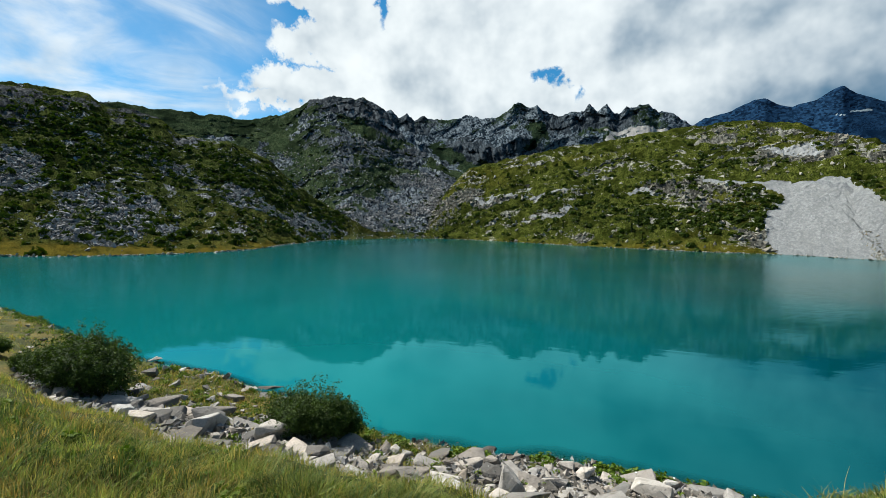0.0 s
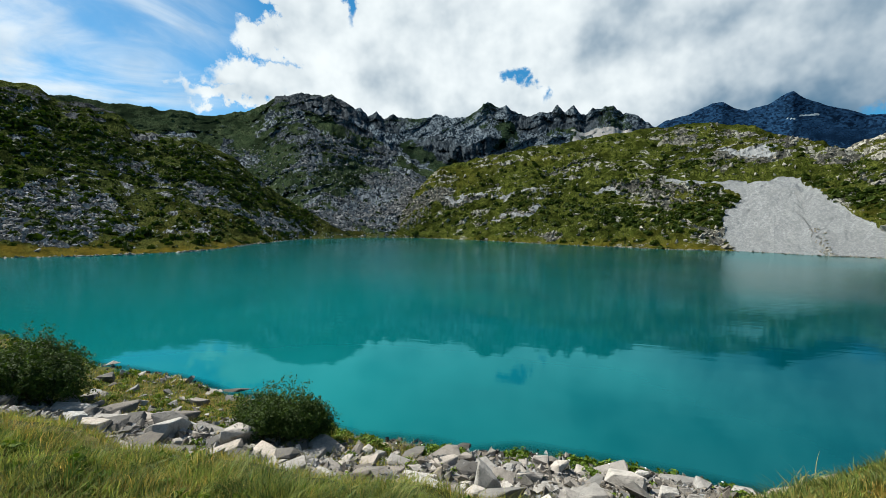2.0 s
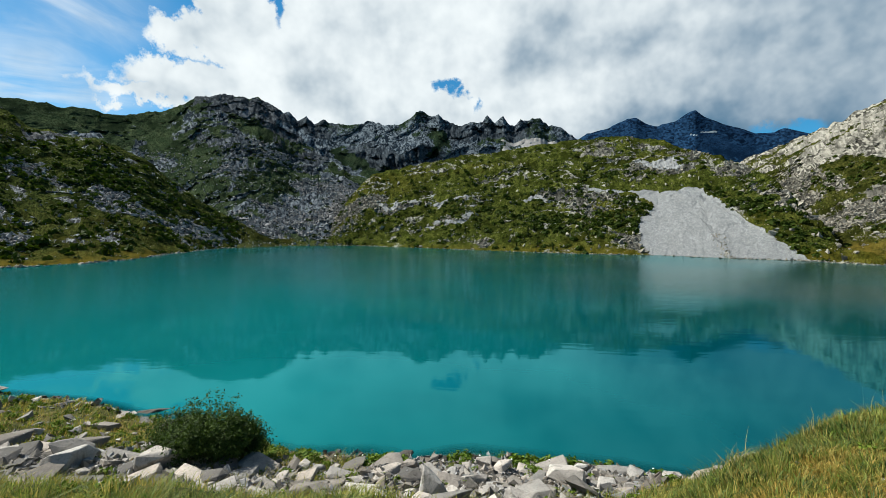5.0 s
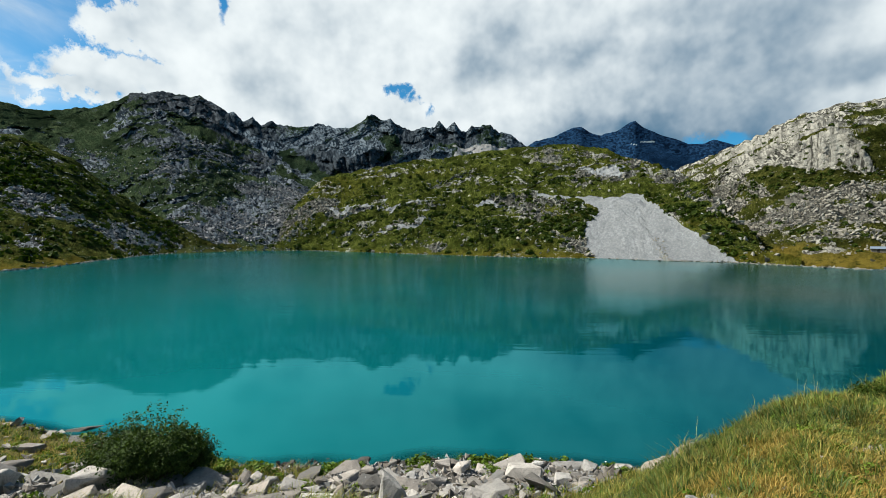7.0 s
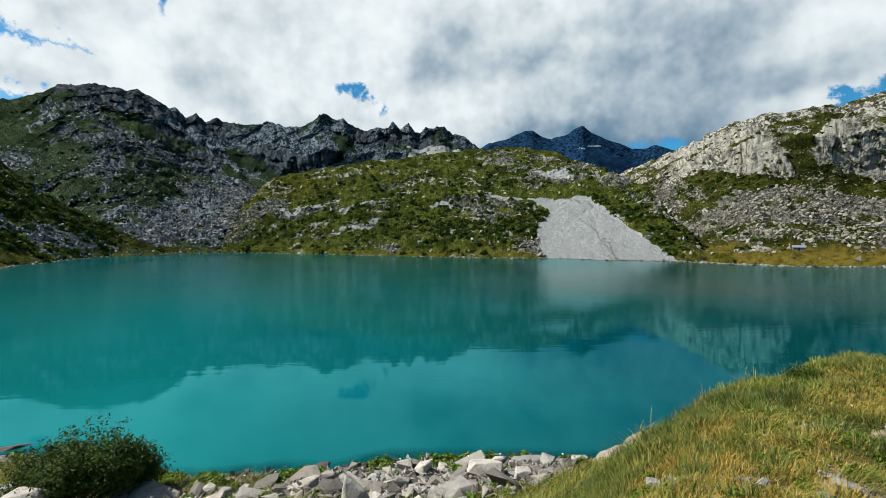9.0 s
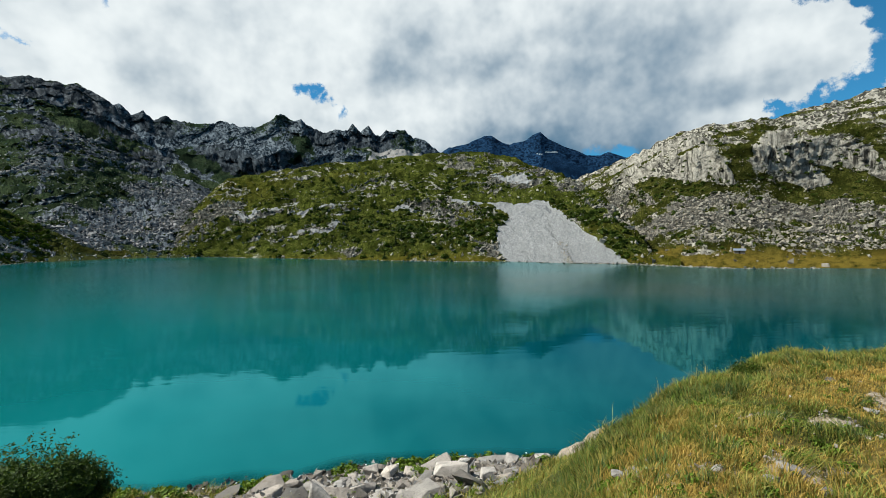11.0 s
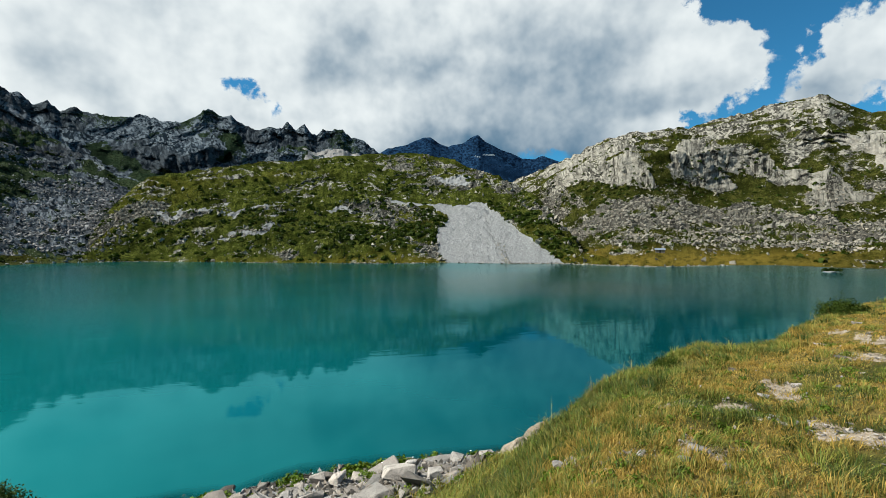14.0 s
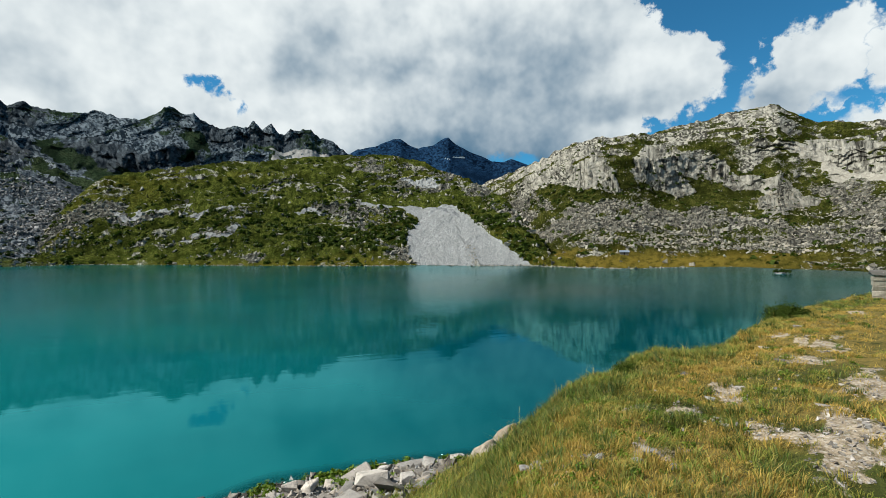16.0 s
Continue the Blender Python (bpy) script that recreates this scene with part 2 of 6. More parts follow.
def grid_faces(rows, cols, wrap=False):
    i, j = np.meshgrid(np.arange(rows - 1), np.arange(cols if wrap else cols - 1), indexing="ij")
    k = (j + 1) % cols
    return np.stack([i * cols + j, i * cols + k, (i + 1) * cols + k, (i + 1) * cols + j], -1).reshape(-1, 4)


# ---------------------------------------------------------------- the plan of the lake

FAR_SHORE = ((-84, 96), (-75, 112), (-65, 116), (-61, 109), (-54, 109), (-49, 113), (-43, 129), (-39, 164), (-33.4, 226), (-26.5, 258), (-20.7, 262), (-12, 220), (-5.4, 188), (1.2, 170), (10, 156), (16.5, 156), (23, 146), (30, 143), (34.5, 134), (41, 127), (47, 136), (52.4, 142), (57, 134), (61.5, 130), (66, 118), (76, 88))
NEAR_SHORE = ((-84, 95), (-75, 80), (-65, 46), (-62.6, 39), (-58.7, 30), (-54.8, 24.9), (-51.7, 23), (-45, 19.6), (-41, 17.4), (-28, 13.2), (-23, 12.3), (-13, 11.9), (-2, 12.0), (4, 12.1), (10, 12.2), (18, 12.4), (24, 12.8), (32, 14), (38, 15.5), (45, 17), (52, 19), (56, 23), (60, 28), (64, 36), (70, 55), (76, 86))
# the bank: where the grassy shelf ends and how high it is there, then the stones below it
BANK_R1 = ((-180, 60), (-90, 14), (-75, 13), (-65, 11.7), (-61, 9.5), (-56, 8.4), (-50, 7.0), (-41, 6.0), (-33, 5.3), (-20, 4.8), (-5, 4.5), (12, 4.4), (20, 5.2), (27, 6.0), (38, 7.8), (45, 9.5), (52, 11), (55.3, 15), (59, 19), (64, 26), (72, 45), (90, 60), (180, 60))
BANK_Z1 = ((-180, 9), (-90, 3.2), (-65, 2.9), (-41, 3.0), (-20, 3.05), (0, 3.0), (12, 3.1), (20, 3.12), (27, 3.52), (38, 3.94), (64, 4.1), (80, 5), (180, 9))
BANK_R2 = ((-84, 40), (-75, 34), (-65, 21), (-61, 16.5), (-56, 14.2), (-50, 11.6), (-41, 10), (-33, 9.1), (-20, 8.6), (-5, 8.4), (12, 9), (20, 9.6), (27, 9.2), (38, 10), (45, 12), (52, 13.5), (56, 17.5), (60, 21.5), (64, 29), (76, 60))
BANK_Z2 = ((-84, 1.6), (-65, 1.3), (-56, 1.15), (-50, 1.05), (-41, 0.98), (-20, 0.9), (-5, 0.9), (12, 1.0), (20, 1.3), (27, 1.9), (38, 2.5), (64, 3.0), (76, 3.2))


def lake_span(az):
    return line(NEAR_SHORE, az), curve(FAR_SHORE, az)


def ground_z(az, r):
    """Height of the near ground, the lake's bed and the land behind."""
    az, r = np.broadcast_arrays(np.asarray(az, float), np.asarray(r, float))
    r1, z1, r2, z2 = (curve(c, az) for c in (BANK_R1, BANK_Z1, BANK_R2, BANK_Z2))
    rn, rf = lake_span(az)
    z = 4.35 + (z1 - 4.35) * np.clip(r / r1, 0, 1) ** 1.3
    z = np.where(r > r1, z1 + (z2 - z1) * step(0, 1, np.clip((r - r1) / np.maximum(r2 - r1, 0.1), 0, 1)) ** 0.9, z)
    z = np.where(r > r2, z2 * (1 - np.clip((r - r2) / (rn - r2), 0, 1) ** 0.85), z)
    out = np.clip(r - rn, 0, None)
    deep = -np.minimum(0.3 * out + 0.06 * out**2, 9.0)
    z = np.where(r > rn, deep, z)
    z = np.where(r > rf - 12, np.clip(-9 + (r - rf + 12) * 0.7, z, -1.0), z)
    land = 4.35 + 0.10 * np.clip(r - 4, 0, 400) * step(4, 40, r) + 0.0 * az
    side = step(76, 88, np.abs(az + 3))
    return z * (1 - side) + land * side


def ground_at(x, y):
    az = np.degrees(np.arctan2(x, y))
    r = np.hypot(x, y)
    p = np.stack([np.broadcast_to(x, r.shape), np.broadcast_to(y, r.shape), 0 * r], -1).reshape(-1, 3)
    n = (0.10 * fbm(p * 0.8, 3) + 0.035 * fbm(p * 3.1, 3)).reshape(r.shape)
    # hummocks in the meadow
    n = n + (0.11 * ridged(p * 0.75 + 21, 2).reshape(r.shape) - 0.03) * step(12, 4, az) * step(-95, -80, az) * step(1.0, 0.75, r / curve(BANK_R1, az))
    n = n * step(0.5, 3.5, r) * (1 + 1.5 * step(40, 300, r))
    return ground_z(az, r) + n



# ---------------------------------------------------------------- materials


def hill_material(name, grass_a, grass_b, rock_a, rock_b, dirt, cell=0.55, pale=(0.42, 0.41, 0.39), relief=1.0, bare=1.0, tone=0.84, upright=0.5):
    """Ground of a hillside: turf with stones in it, bare rock where 'rock' says so, pale rubble where 'pale' does."""
    m, t, b, _ = material(name, 1.0, 0.0)
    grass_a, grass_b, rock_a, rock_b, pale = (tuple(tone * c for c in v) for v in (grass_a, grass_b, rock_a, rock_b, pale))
    at = t.nodes.new("ShaderNodeAttribute")
    at.attribute_name = "slope"   # metres along and up the slope
    co = at.outputs["Vector"]
    rock, pal, dry = attr(t, "rock"), attr(t, "pale"), attr(t, "dry")
    big, mid, fine = tex_noise(t, co, 0.035, 5, 0.6), tex_noise(t, co, 0.28, 5, 0.65), tex_noise(t, co, 1.6, 5, 0.7)
    turf = mix(t, mapr(t, mid, 0.35, 0.65), grass_a, grass_b)
    turf = mix(t, mapr(t, fine, 0.42, 0.6, 0, 0.85), turf, tuple(0.3 * c for c in grass_a))
    turf = mix(t, mapr(t, tex_noise(t, co, 0.09, 5, 0.65), 0.47, 0.6, 0, 0.8), turf, tuple(0.4 * c for c in grass_a))
    turf = mix(t, fmath(t, "MULTIPLY", dry, mapr(t, mid, 0.25, 0.6)), turf, dirt)
    cells = tex_cells(t, co, cell)
    tone = tex_cells(t, co, cell, "F1", "Color")
    grey = mix(t, mapr(t, big, 0.35, 0.65), rock_a, rock_b)
    sep = t.nodes.new("ShaderNodeSeparateColor")
    link(t, tone, sep.inputs[0])
    grey = mix(t, mapr(t, sep.outputs[0], 0, 1, 0.0, 0.6, False), grey, tuple(0.45 * c for c in rock_a))
    grey = mix(t, mapr(t, fine, 0.52, 0.7, 0.0, 0.7), grey, tuple(min(0.75, 1.5 * c) for c in rock_b))
    # cracks between the cells painted dark, as shaded recesses
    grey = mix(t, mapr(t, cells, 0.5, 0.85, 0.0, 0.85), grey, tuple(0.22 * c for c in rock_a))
    grit = t.nodes.new("ShaderNodeSeparateColor")
    link(t, tex_cells(t, co, 1.15, "F1", "Color"), grit.inputs[0])
    grey = mix(t, mapr(t, grit.outputs[1], 0.55, 0.8, 0.0, 0.75), grey, tuple(min(0.6, 1.3 * c) for c in rock_b))
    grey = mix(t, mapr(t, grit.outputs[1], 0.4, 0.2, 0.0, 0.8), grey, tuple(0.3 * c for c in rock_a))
    # ground under talus darkened to carry the shade between the blocks
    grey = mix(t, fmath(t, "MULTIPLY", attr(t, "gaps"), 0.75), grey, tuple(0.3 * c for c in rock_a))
    # upright clefts in bare faces, the shade inside them painted dark
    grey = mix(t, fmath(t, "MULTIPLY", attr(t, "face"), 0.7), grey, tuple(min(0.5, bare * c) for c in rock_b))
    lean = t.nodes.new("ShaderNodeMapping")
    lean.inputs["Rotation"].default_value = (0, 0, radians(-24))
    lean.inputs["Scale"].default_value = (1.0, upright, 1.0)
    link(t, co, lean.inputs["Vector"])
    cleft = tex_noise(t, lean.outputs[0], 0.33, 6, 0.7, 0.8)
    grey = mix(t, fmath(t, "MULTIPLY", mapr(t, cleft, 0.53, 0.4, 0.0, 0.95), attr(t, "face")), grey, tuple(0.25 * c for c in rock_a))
    streak = tex_noise(t, scaled(t, co, (1.0, upright, 1.0)), 0.7, 5, 0.65, 0.5)
    grey = mix(t, fmath(t, "MULTIPLY", mapr(t, streak, 0.48, 0.66, 0.0, 0.6), attr(t, "face")), grey, tuple(min(0.7, 1.2 * bare * c) for c in rock_b))
    # how much rock shows: the zone, broken up at two scales
    k = fmath(t, "ADD", rock, fmath(t, "MULTIPLY", fmath(t, "SUBTRACT", mid, 0.5), 1.3))
    k = fmath(t, "ADD", k, fmath(t, "MULTIPLY", fmath(t, "SUBTRACT", fine, 0.5), 1.0))
    base = mix(t, mapr(t, k, 0.45, 0.54), turf, grey)
    rubble = mix(t, mapr(t, fine, 0.3, 0.7), tuple(0.72 * c for c in pale), tuple(1.05 * c for c in pale))
    rubble = mix(t, mapr(t, tex_noise(t, scaled(t, co, (1, 0.3, 1)), 0.2, 5, 0.65), 0.35, 0.65, 0, 0.5), rubble, tuple(0.62 * c for c in pale))
    rubble = mix(t, mapr(t, tex_cells(t, co, 1.6), 0.3, 0.8, 0, 0.45), rubble, tuple(0.5 * c for c in pale))
    rubble = mix(t, mapr(t, grit.outputs[2], 0.3, 0.75, 0.0, 0.55), rubble, tuple(0.5 * c for c in pale))
    rubble = mix(t, mapr(t, big, 0.45, 0.62, 0.0, 0.3), rubble, tuple(0.6 * c for c in pale))
    base = mix(t, mapr(t, fmath(t, "ADD", pal, fmath(t, "MULTIPLY", fmath(t, "SUBTRACT", mid, 0.5), 0.5)), 0.4, 0.6), base, rubble)
    link(t, base, b.inputs["Base Color"])
    h = fmath(t, "ADD", fmath(t, "MULTIPLY", fine, 0.7), fmath(t, "ADD", mid, fmath(t, "MULTIPLY", fmath(t, "SUBTRACT", 1.0, cells), fmath(t, "MULTIPLY", rock, 0.7))))
    h = fmath(t, "ADD", h, fmath(t, "MULTIPLY", cleft, fmath(t, "MULTIPLY", attr(t, "face"), 2.2)))
    bump(t, b, h, 1.0, 1.1 * relief)
    return m


# bare below 1 paints shade onto crag faces turned from the sun
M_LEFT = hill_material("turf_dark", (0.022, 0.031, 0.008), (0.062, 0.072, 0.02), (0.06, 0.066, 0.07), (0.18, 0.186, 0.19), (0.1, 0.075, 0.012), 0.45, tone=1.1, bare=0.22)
# dome and ridge: blue air haze mixed into the turf and rock colours
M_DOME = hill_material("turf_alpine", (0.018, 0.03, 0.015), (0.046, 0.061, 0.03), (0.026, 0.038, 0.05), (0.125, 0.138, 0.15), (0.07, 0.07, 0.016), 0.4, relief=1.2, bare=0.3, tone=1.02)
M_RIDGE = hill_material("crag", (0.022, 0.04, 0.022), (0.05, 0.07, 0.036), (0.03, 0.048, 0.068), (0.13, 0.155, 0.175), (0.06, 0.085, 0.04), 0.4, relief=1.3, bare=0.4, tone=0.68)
M_KNOLL = hill_material("turf_olive", (0.03, 0.041, 0.007), (0.092, 0.105, 0.022), (0.1, 0.1, 0.085), (0.25, 0.245, 0.21), (0.085, 0.068, 0.009), 0.45, pale=(0.325, 0.335, 0.335))
M_RIGHT = hill_material("turf_stony", (0.024, 0.03, 0.006), (0.066, 0.067, 0.016), (0.09, 0.087, 0.073), (0.25, 0.238, 0.2), (0.13, 0.095, 0.018), 0.45, pale=(0.36, 0.34, 0.29), relief=1.1, bare=1.15, tone=0.92, upright=0.17)
# the haze of distance is laid into these rock colours as blue
M_FAR = hill_material("hazed_far_rock", (0.007, 0.022, 0.052), (0.01, 0.027, 0.06), (0.008, 0.023, 0.054), (0.01, 0.028, 0.06), (0.05, 0.06, 0.08), 0.3, pale=(0.3, 0.36, 0.4), relief=0.25)


def ground_material():
    m, t, b, co = material("bank_turf", 0.95, 0.1)
    stony, dry = attr(t, "stony"), attr(t, "dry")
    mid, fine, tiny = tex_noise(t, co, 1.1, 5, 0.65), tex_noise(t, co, 6.0, 5, 0.7), tex_noise(t, co, 40.0, 4, 0.7)
    turf = mix(t, mapr(t, mid, 0.35, 0.65), (0.018, 0.026, 0.005), (0.05, 0.058, 0.012))
    turf = mix(t, fmath(t, "MULTIPLY", dry, mapr(t, fine, 0.3, 0.6)), turf, (0.17, 0.125, 0.035))
    turf = mix(t, mapr(t, tiny, 0.45, 0.75, 0, 0.7), turf, (0.02, 0.022, 0.008))
    soil = mix(t, mapr(t, fine, 0.3, 0.7), (0.15, 0.115, 0.075), (0.36, 0.3, 0.225))
    soil = mix(t, mapr(t, tiny, 0.5, 0.7, 0, 0.8), soil, (0.09, 0.07, 0.045))
    soil = mix(t, mapr(t, tex_cells(t, co, 22.0), 0.2, 0.5, 0.5, 0.0), soil, (0.42, 0.39, 0.34))
    k = fmath(t, "ADD", stony, fmath(t, "MULTIPLY", fmath(t, "SUBTRACT", fine, 0.5), 1.1))
    k = fmath(t, "ADD", k, fmath(t, "MULTIPLY", fmath(t, "SUBTRACT", tiny, 0.5), 0.9))
    base = mix(t, mapr(t, k, 0.45, 0.6), turf, soil)
    link(t, base, b.inputs["Base Color"])
    bump(t, b, fmath(t, "ADD", fine, fmath(t, "MULTIPLY", tiny, 0.35)), 1.0, 0.08)
    return m


def water_material():
    """Milky glacier water: a turquoise body under a tinted skin that mirrors; it clears over the shallows by its depth.
    """
    m, t, b, co = material("lake_water", 0.6, 0.0)
    depth = attr(t, "depth")
    big = tex_noise(t, co, 0.07, 4, 0.55)
    # body colour brightens to the left, painting in the brighter cloud reflection there
    cloud_sheen = fmath(t, "MULTIPLY_ADD", fmath(t, "SUBTRACT", big, 0.5), 1.1, attr(t, "cloud_sheen"), clamp=True)
    body = mix(t, cloud_sheen, (0.0005, 0.032, 0.04), (0.004, 0.098, 0.102))
    link(t, body, b.inputs["Base Color"])
    wave = tex_noise(t, scaled(t, co, (0.12, 1.0, 1)), 2.0, 3, 0.5)
    swell = tex_noise(t, scaled(t, co, (0.35, 1.0, 1)), 0.22, 3, 0.55)
    h = fmath(t, "ADD", fmath(t, "MULTIPLY", wave, mapr(t, attr(t, "breeze_sheen"), 0.05, 0.6, 0.09, 0.6)), fmath(t, "MULTIPLY", swell, 0.5))
    nb = bump(t, b, h, 0.16, 0.12)
    skin = t.nodes.new("ShaderNodeBsdfGlossy")
    skin.distribution = "BECKMANN"
    # reflection tint runs from teal near to pale far, a sheen painted by distance
    link(t, mix(t, attr(t, "breeze_sheen"), (0.17, 0.78, 0.87), (0.8, 0.96, 0.94)), skin.inputs["Color"])
    link(t, mapr(t, attr(t, "breeze_sheen"), 0.0, 1.0, 0.04, 0.2), skin.inputs["Roughness"])
    link(t, nb, skin.inputs["Normal"])
    fr = t.nodes.new("ShaderNodeFresnel")
    fr.inputs["IOR"].default_value = 1.33
    link(t, nb, fr.inputs["Normal"])
    lake_mix = t.nodes.new("ShaderNodeMixShader")
    link(t, fmath(t, "MINIMUM", fr.outputs[0], 0.8), lake_mix.inputs[0])
    link(t, b.outputs[0], lake_mix.inputs[1])
    link(t, skin.outputs[0], lake_mix.inputs[2])
    clear = t.nodes.new("ShaderNodeBsdfTransparent")
    clear.inputs[0].default_value = (0.6, 0.85, 0.8, 1)
    mx = t.nodes.new("ShaderNodeMixShader")
    link(t, mapr(t, depth, 0.0, 0.35, 0.3, 1.0), mx.inputs[0])
    link(t, clear.outputs[0], mx.inputs[1])
    link(t, lake_mix.outputs[0], mx.inputs[2])
    link(t, mx.outputs[0], t.nodes["Material Output"].inputs["Surface"])
    return m


def stone_material(name, a, c, lichen, spread=0.5):
    m, t, b, co = material(name, 0.88, 0.25)
    rnd = t.nodes.new("ShaderNodeObjectInfo").outputs["Random"]
    isl = t.nodes.new("ShaderNodeNewGeometry").outputs["Random Per Island"]
    pick = fmath(t, "FRACT", fmath(t, "ADD", rnd, fmath(t, "MULTIPLY", isl, 7.3)))
    mid, fine = tex_noise(t, co, 2.2, 5, 0.6), tex_noise(t, co, 16.0, 5, 0.7)
    base = mix(t, mapr(t, pick, 0, 1, 0, 1, False), a, c)
    base = mix(t, fmath(t, "MULTIPLY", fmath(t, "FRACT", fmath(t, "MULTIPLY", pick, 5.7)), 0.5), base, (1.0, 0.82, 0.66), "MULTIPLY")
    base = mix(t, mapr(t, mid, 0.4, 0.75, 0, 0.6), base, tuple(0.55 * v for v in a))
    base = mix(t, mapr(t, fine, 0.45, 0.75, 0, 0.55), base, tuple(0.42 * v for v in a))
    base = mix(t, mapr(t, tex_noise(t, co, 5.0, 4, 0.6), 0.58, 0.68, 0, 0.6), base, lichen)
    base = mix(t, mapr(t, fine, 0.62, 0.72, 0, 0.5), base, tuple(min(0.8, 1.5 * v) for v in c))
    link(t, base, b.inputs["Base Color"])
    bump(t, b, fmath(t, "ADD", mid, fmath(t, "MULTIPLY", fine, 0.4)), 0.9, 0.06)
    return m


def leaf_material(name, a, c, gloss=0.35):
    m, t, b, co = material(name, 0.7, gloss * 0.4)
    isl = t.nodes.new("ShaderNodeNewGeometry").outputs["Random Per Island"]
    base = mix(t, mapr(t, isl, 0, 1, 0, 1, False), a, c)
    base = mix(t, mapr(t, tex_noise(t, co, 3.0, 3, 0.6), 0.35, 0.7, 0, 0.5), base, tuple(0.5 * v for v in a))
    link(t, base, b.inputs["Base Color"])
    tr = t.nodes.new("ShaderNodeBsdfTranslucent")
    link(t, mix(t, 1.0, base, (0.9, 1.0, 0.35), "MULTIPLY"), tr.inputs[0])
    mx = t.nodes.new("ShaderNodeMixShader")
    mx.inputs[0].default_value = 0.25
    link(t, b.outputs[0], mx.inputs[1])
    link(t, tr.outputs[0], mx.inputs[2])
    link(t, mx.outputs[0], t.nodes["Material Output"].inputs["Surface"])
    return m


def blade_material(name):
    m, t, b, co = material(name, 0.6, 0.25)
    dry = attr(t, "dry")
    isl = t.nodes.new("ShaderNodeNewGeometry").outputs["Random Per Island"]
    green = mix(t, isl, (0.09, 0.14, 0.016), (0.24, 0.28, 0.05))
    green = mix(t, attr(t, "tone"), green, mix(t, isl, (0.022, 0.05, 0.008), (0.06, 0.11, 0.02)))
    straw = mix(t, isl, (0.25, 0.16, 0.025), (0.5, 0.34, 0.085))
    base = mix(t, dry, green, straw)
    link(t, base, b.inputs["Base Color"])
    tr = t.nodes.new("ShaderNodeBsdfTranslucent")
    link(t, base, tr.inputs[0])
    mx = t.nodes.new("ShaderNodeMixShader")
    mx.inputs[0].default_value = 0.42
    link(t, b.outputs[0], mx.inputs[1])
    link(t, tr.outputs[0], mx.inputs[2])
    link(t, mx.outputs[0], t.nodes["Material Output"].inputs["Surface"])
    return m


M_GROUND, M_WATER = ground_material(), water_material()
M_STONE = stone_material("granite", (0.085, 0.079, 0.072), (0.42, 0.4, 0.37), (0.1, 0.085, 0.055))
M_RUBBLE = stone_material("rubble", (0.06, 0.055, 0.048), (0.26, 0.24, 0.21), (0.07, 0.062, 0.04))
M_WET = stone_material("wet_stone", (0.045, 0.042, 0.036), (0.075, 0.07, 0.06), (0.05, 0.055, 0.035))
M_BLOCK = stone_material("talus_stone", (0.1, 0.103, 0.105), (0.36, 0.36, 0.355), (0.14, 0.14, 0.12))
M_BLOCK_PALE = stone_material("talus_stone_pale", (0.13, 0.125, 0.105), (0.29, 0.278, 0.235), (0.13, 0.12, 0.08))
M_SHRUB = leaf_material("shrub_leaf", (0.018, 0.037, 0.006), (0.075, 0.118, 0.018))
M_SCRUB = leaf_material("dwarf_scrub", (0.013, 0.024, 0.005), (0.03, 0.046, 0.009), 0.15)
M_SCRUB_OLIVE = leaf_material("alder_scrub", (0.02, 0.036, 0.004), (0.05, 0.072, 0.009), 0.15)
M_HERB = leaf_material("herb_leaf", (0.055, 0.1, 0.008), (0.14, 0.19, 0.02))
M_BLADE = blade_material("grass_blade")

# ---------------------------------------------------------------- large structure: ground, water, hills

g_az = np.concatenate([np.arange(-78, 12, 0.7), np.arange(12, 78.01, 0.45), np.arange(81, 281, 4.0)])
g_r = np.concatenate([[0.0], np.geomspace(0.8, 60, 170), np.geomspace(64, 330, 40), np.geomspace(360, 4600, 14)])
G_AZ, G_R = np.meshgrid(g_az, g_r)
gx, gy = G_R * np.sin(np.radians(G_AZ)), G_R * np.cos(np.radians(G_AZ))
gz = ground_at(gx, gy)
g_v = np.stack([gx, gy, gz], -1).reshape(-1, 3)


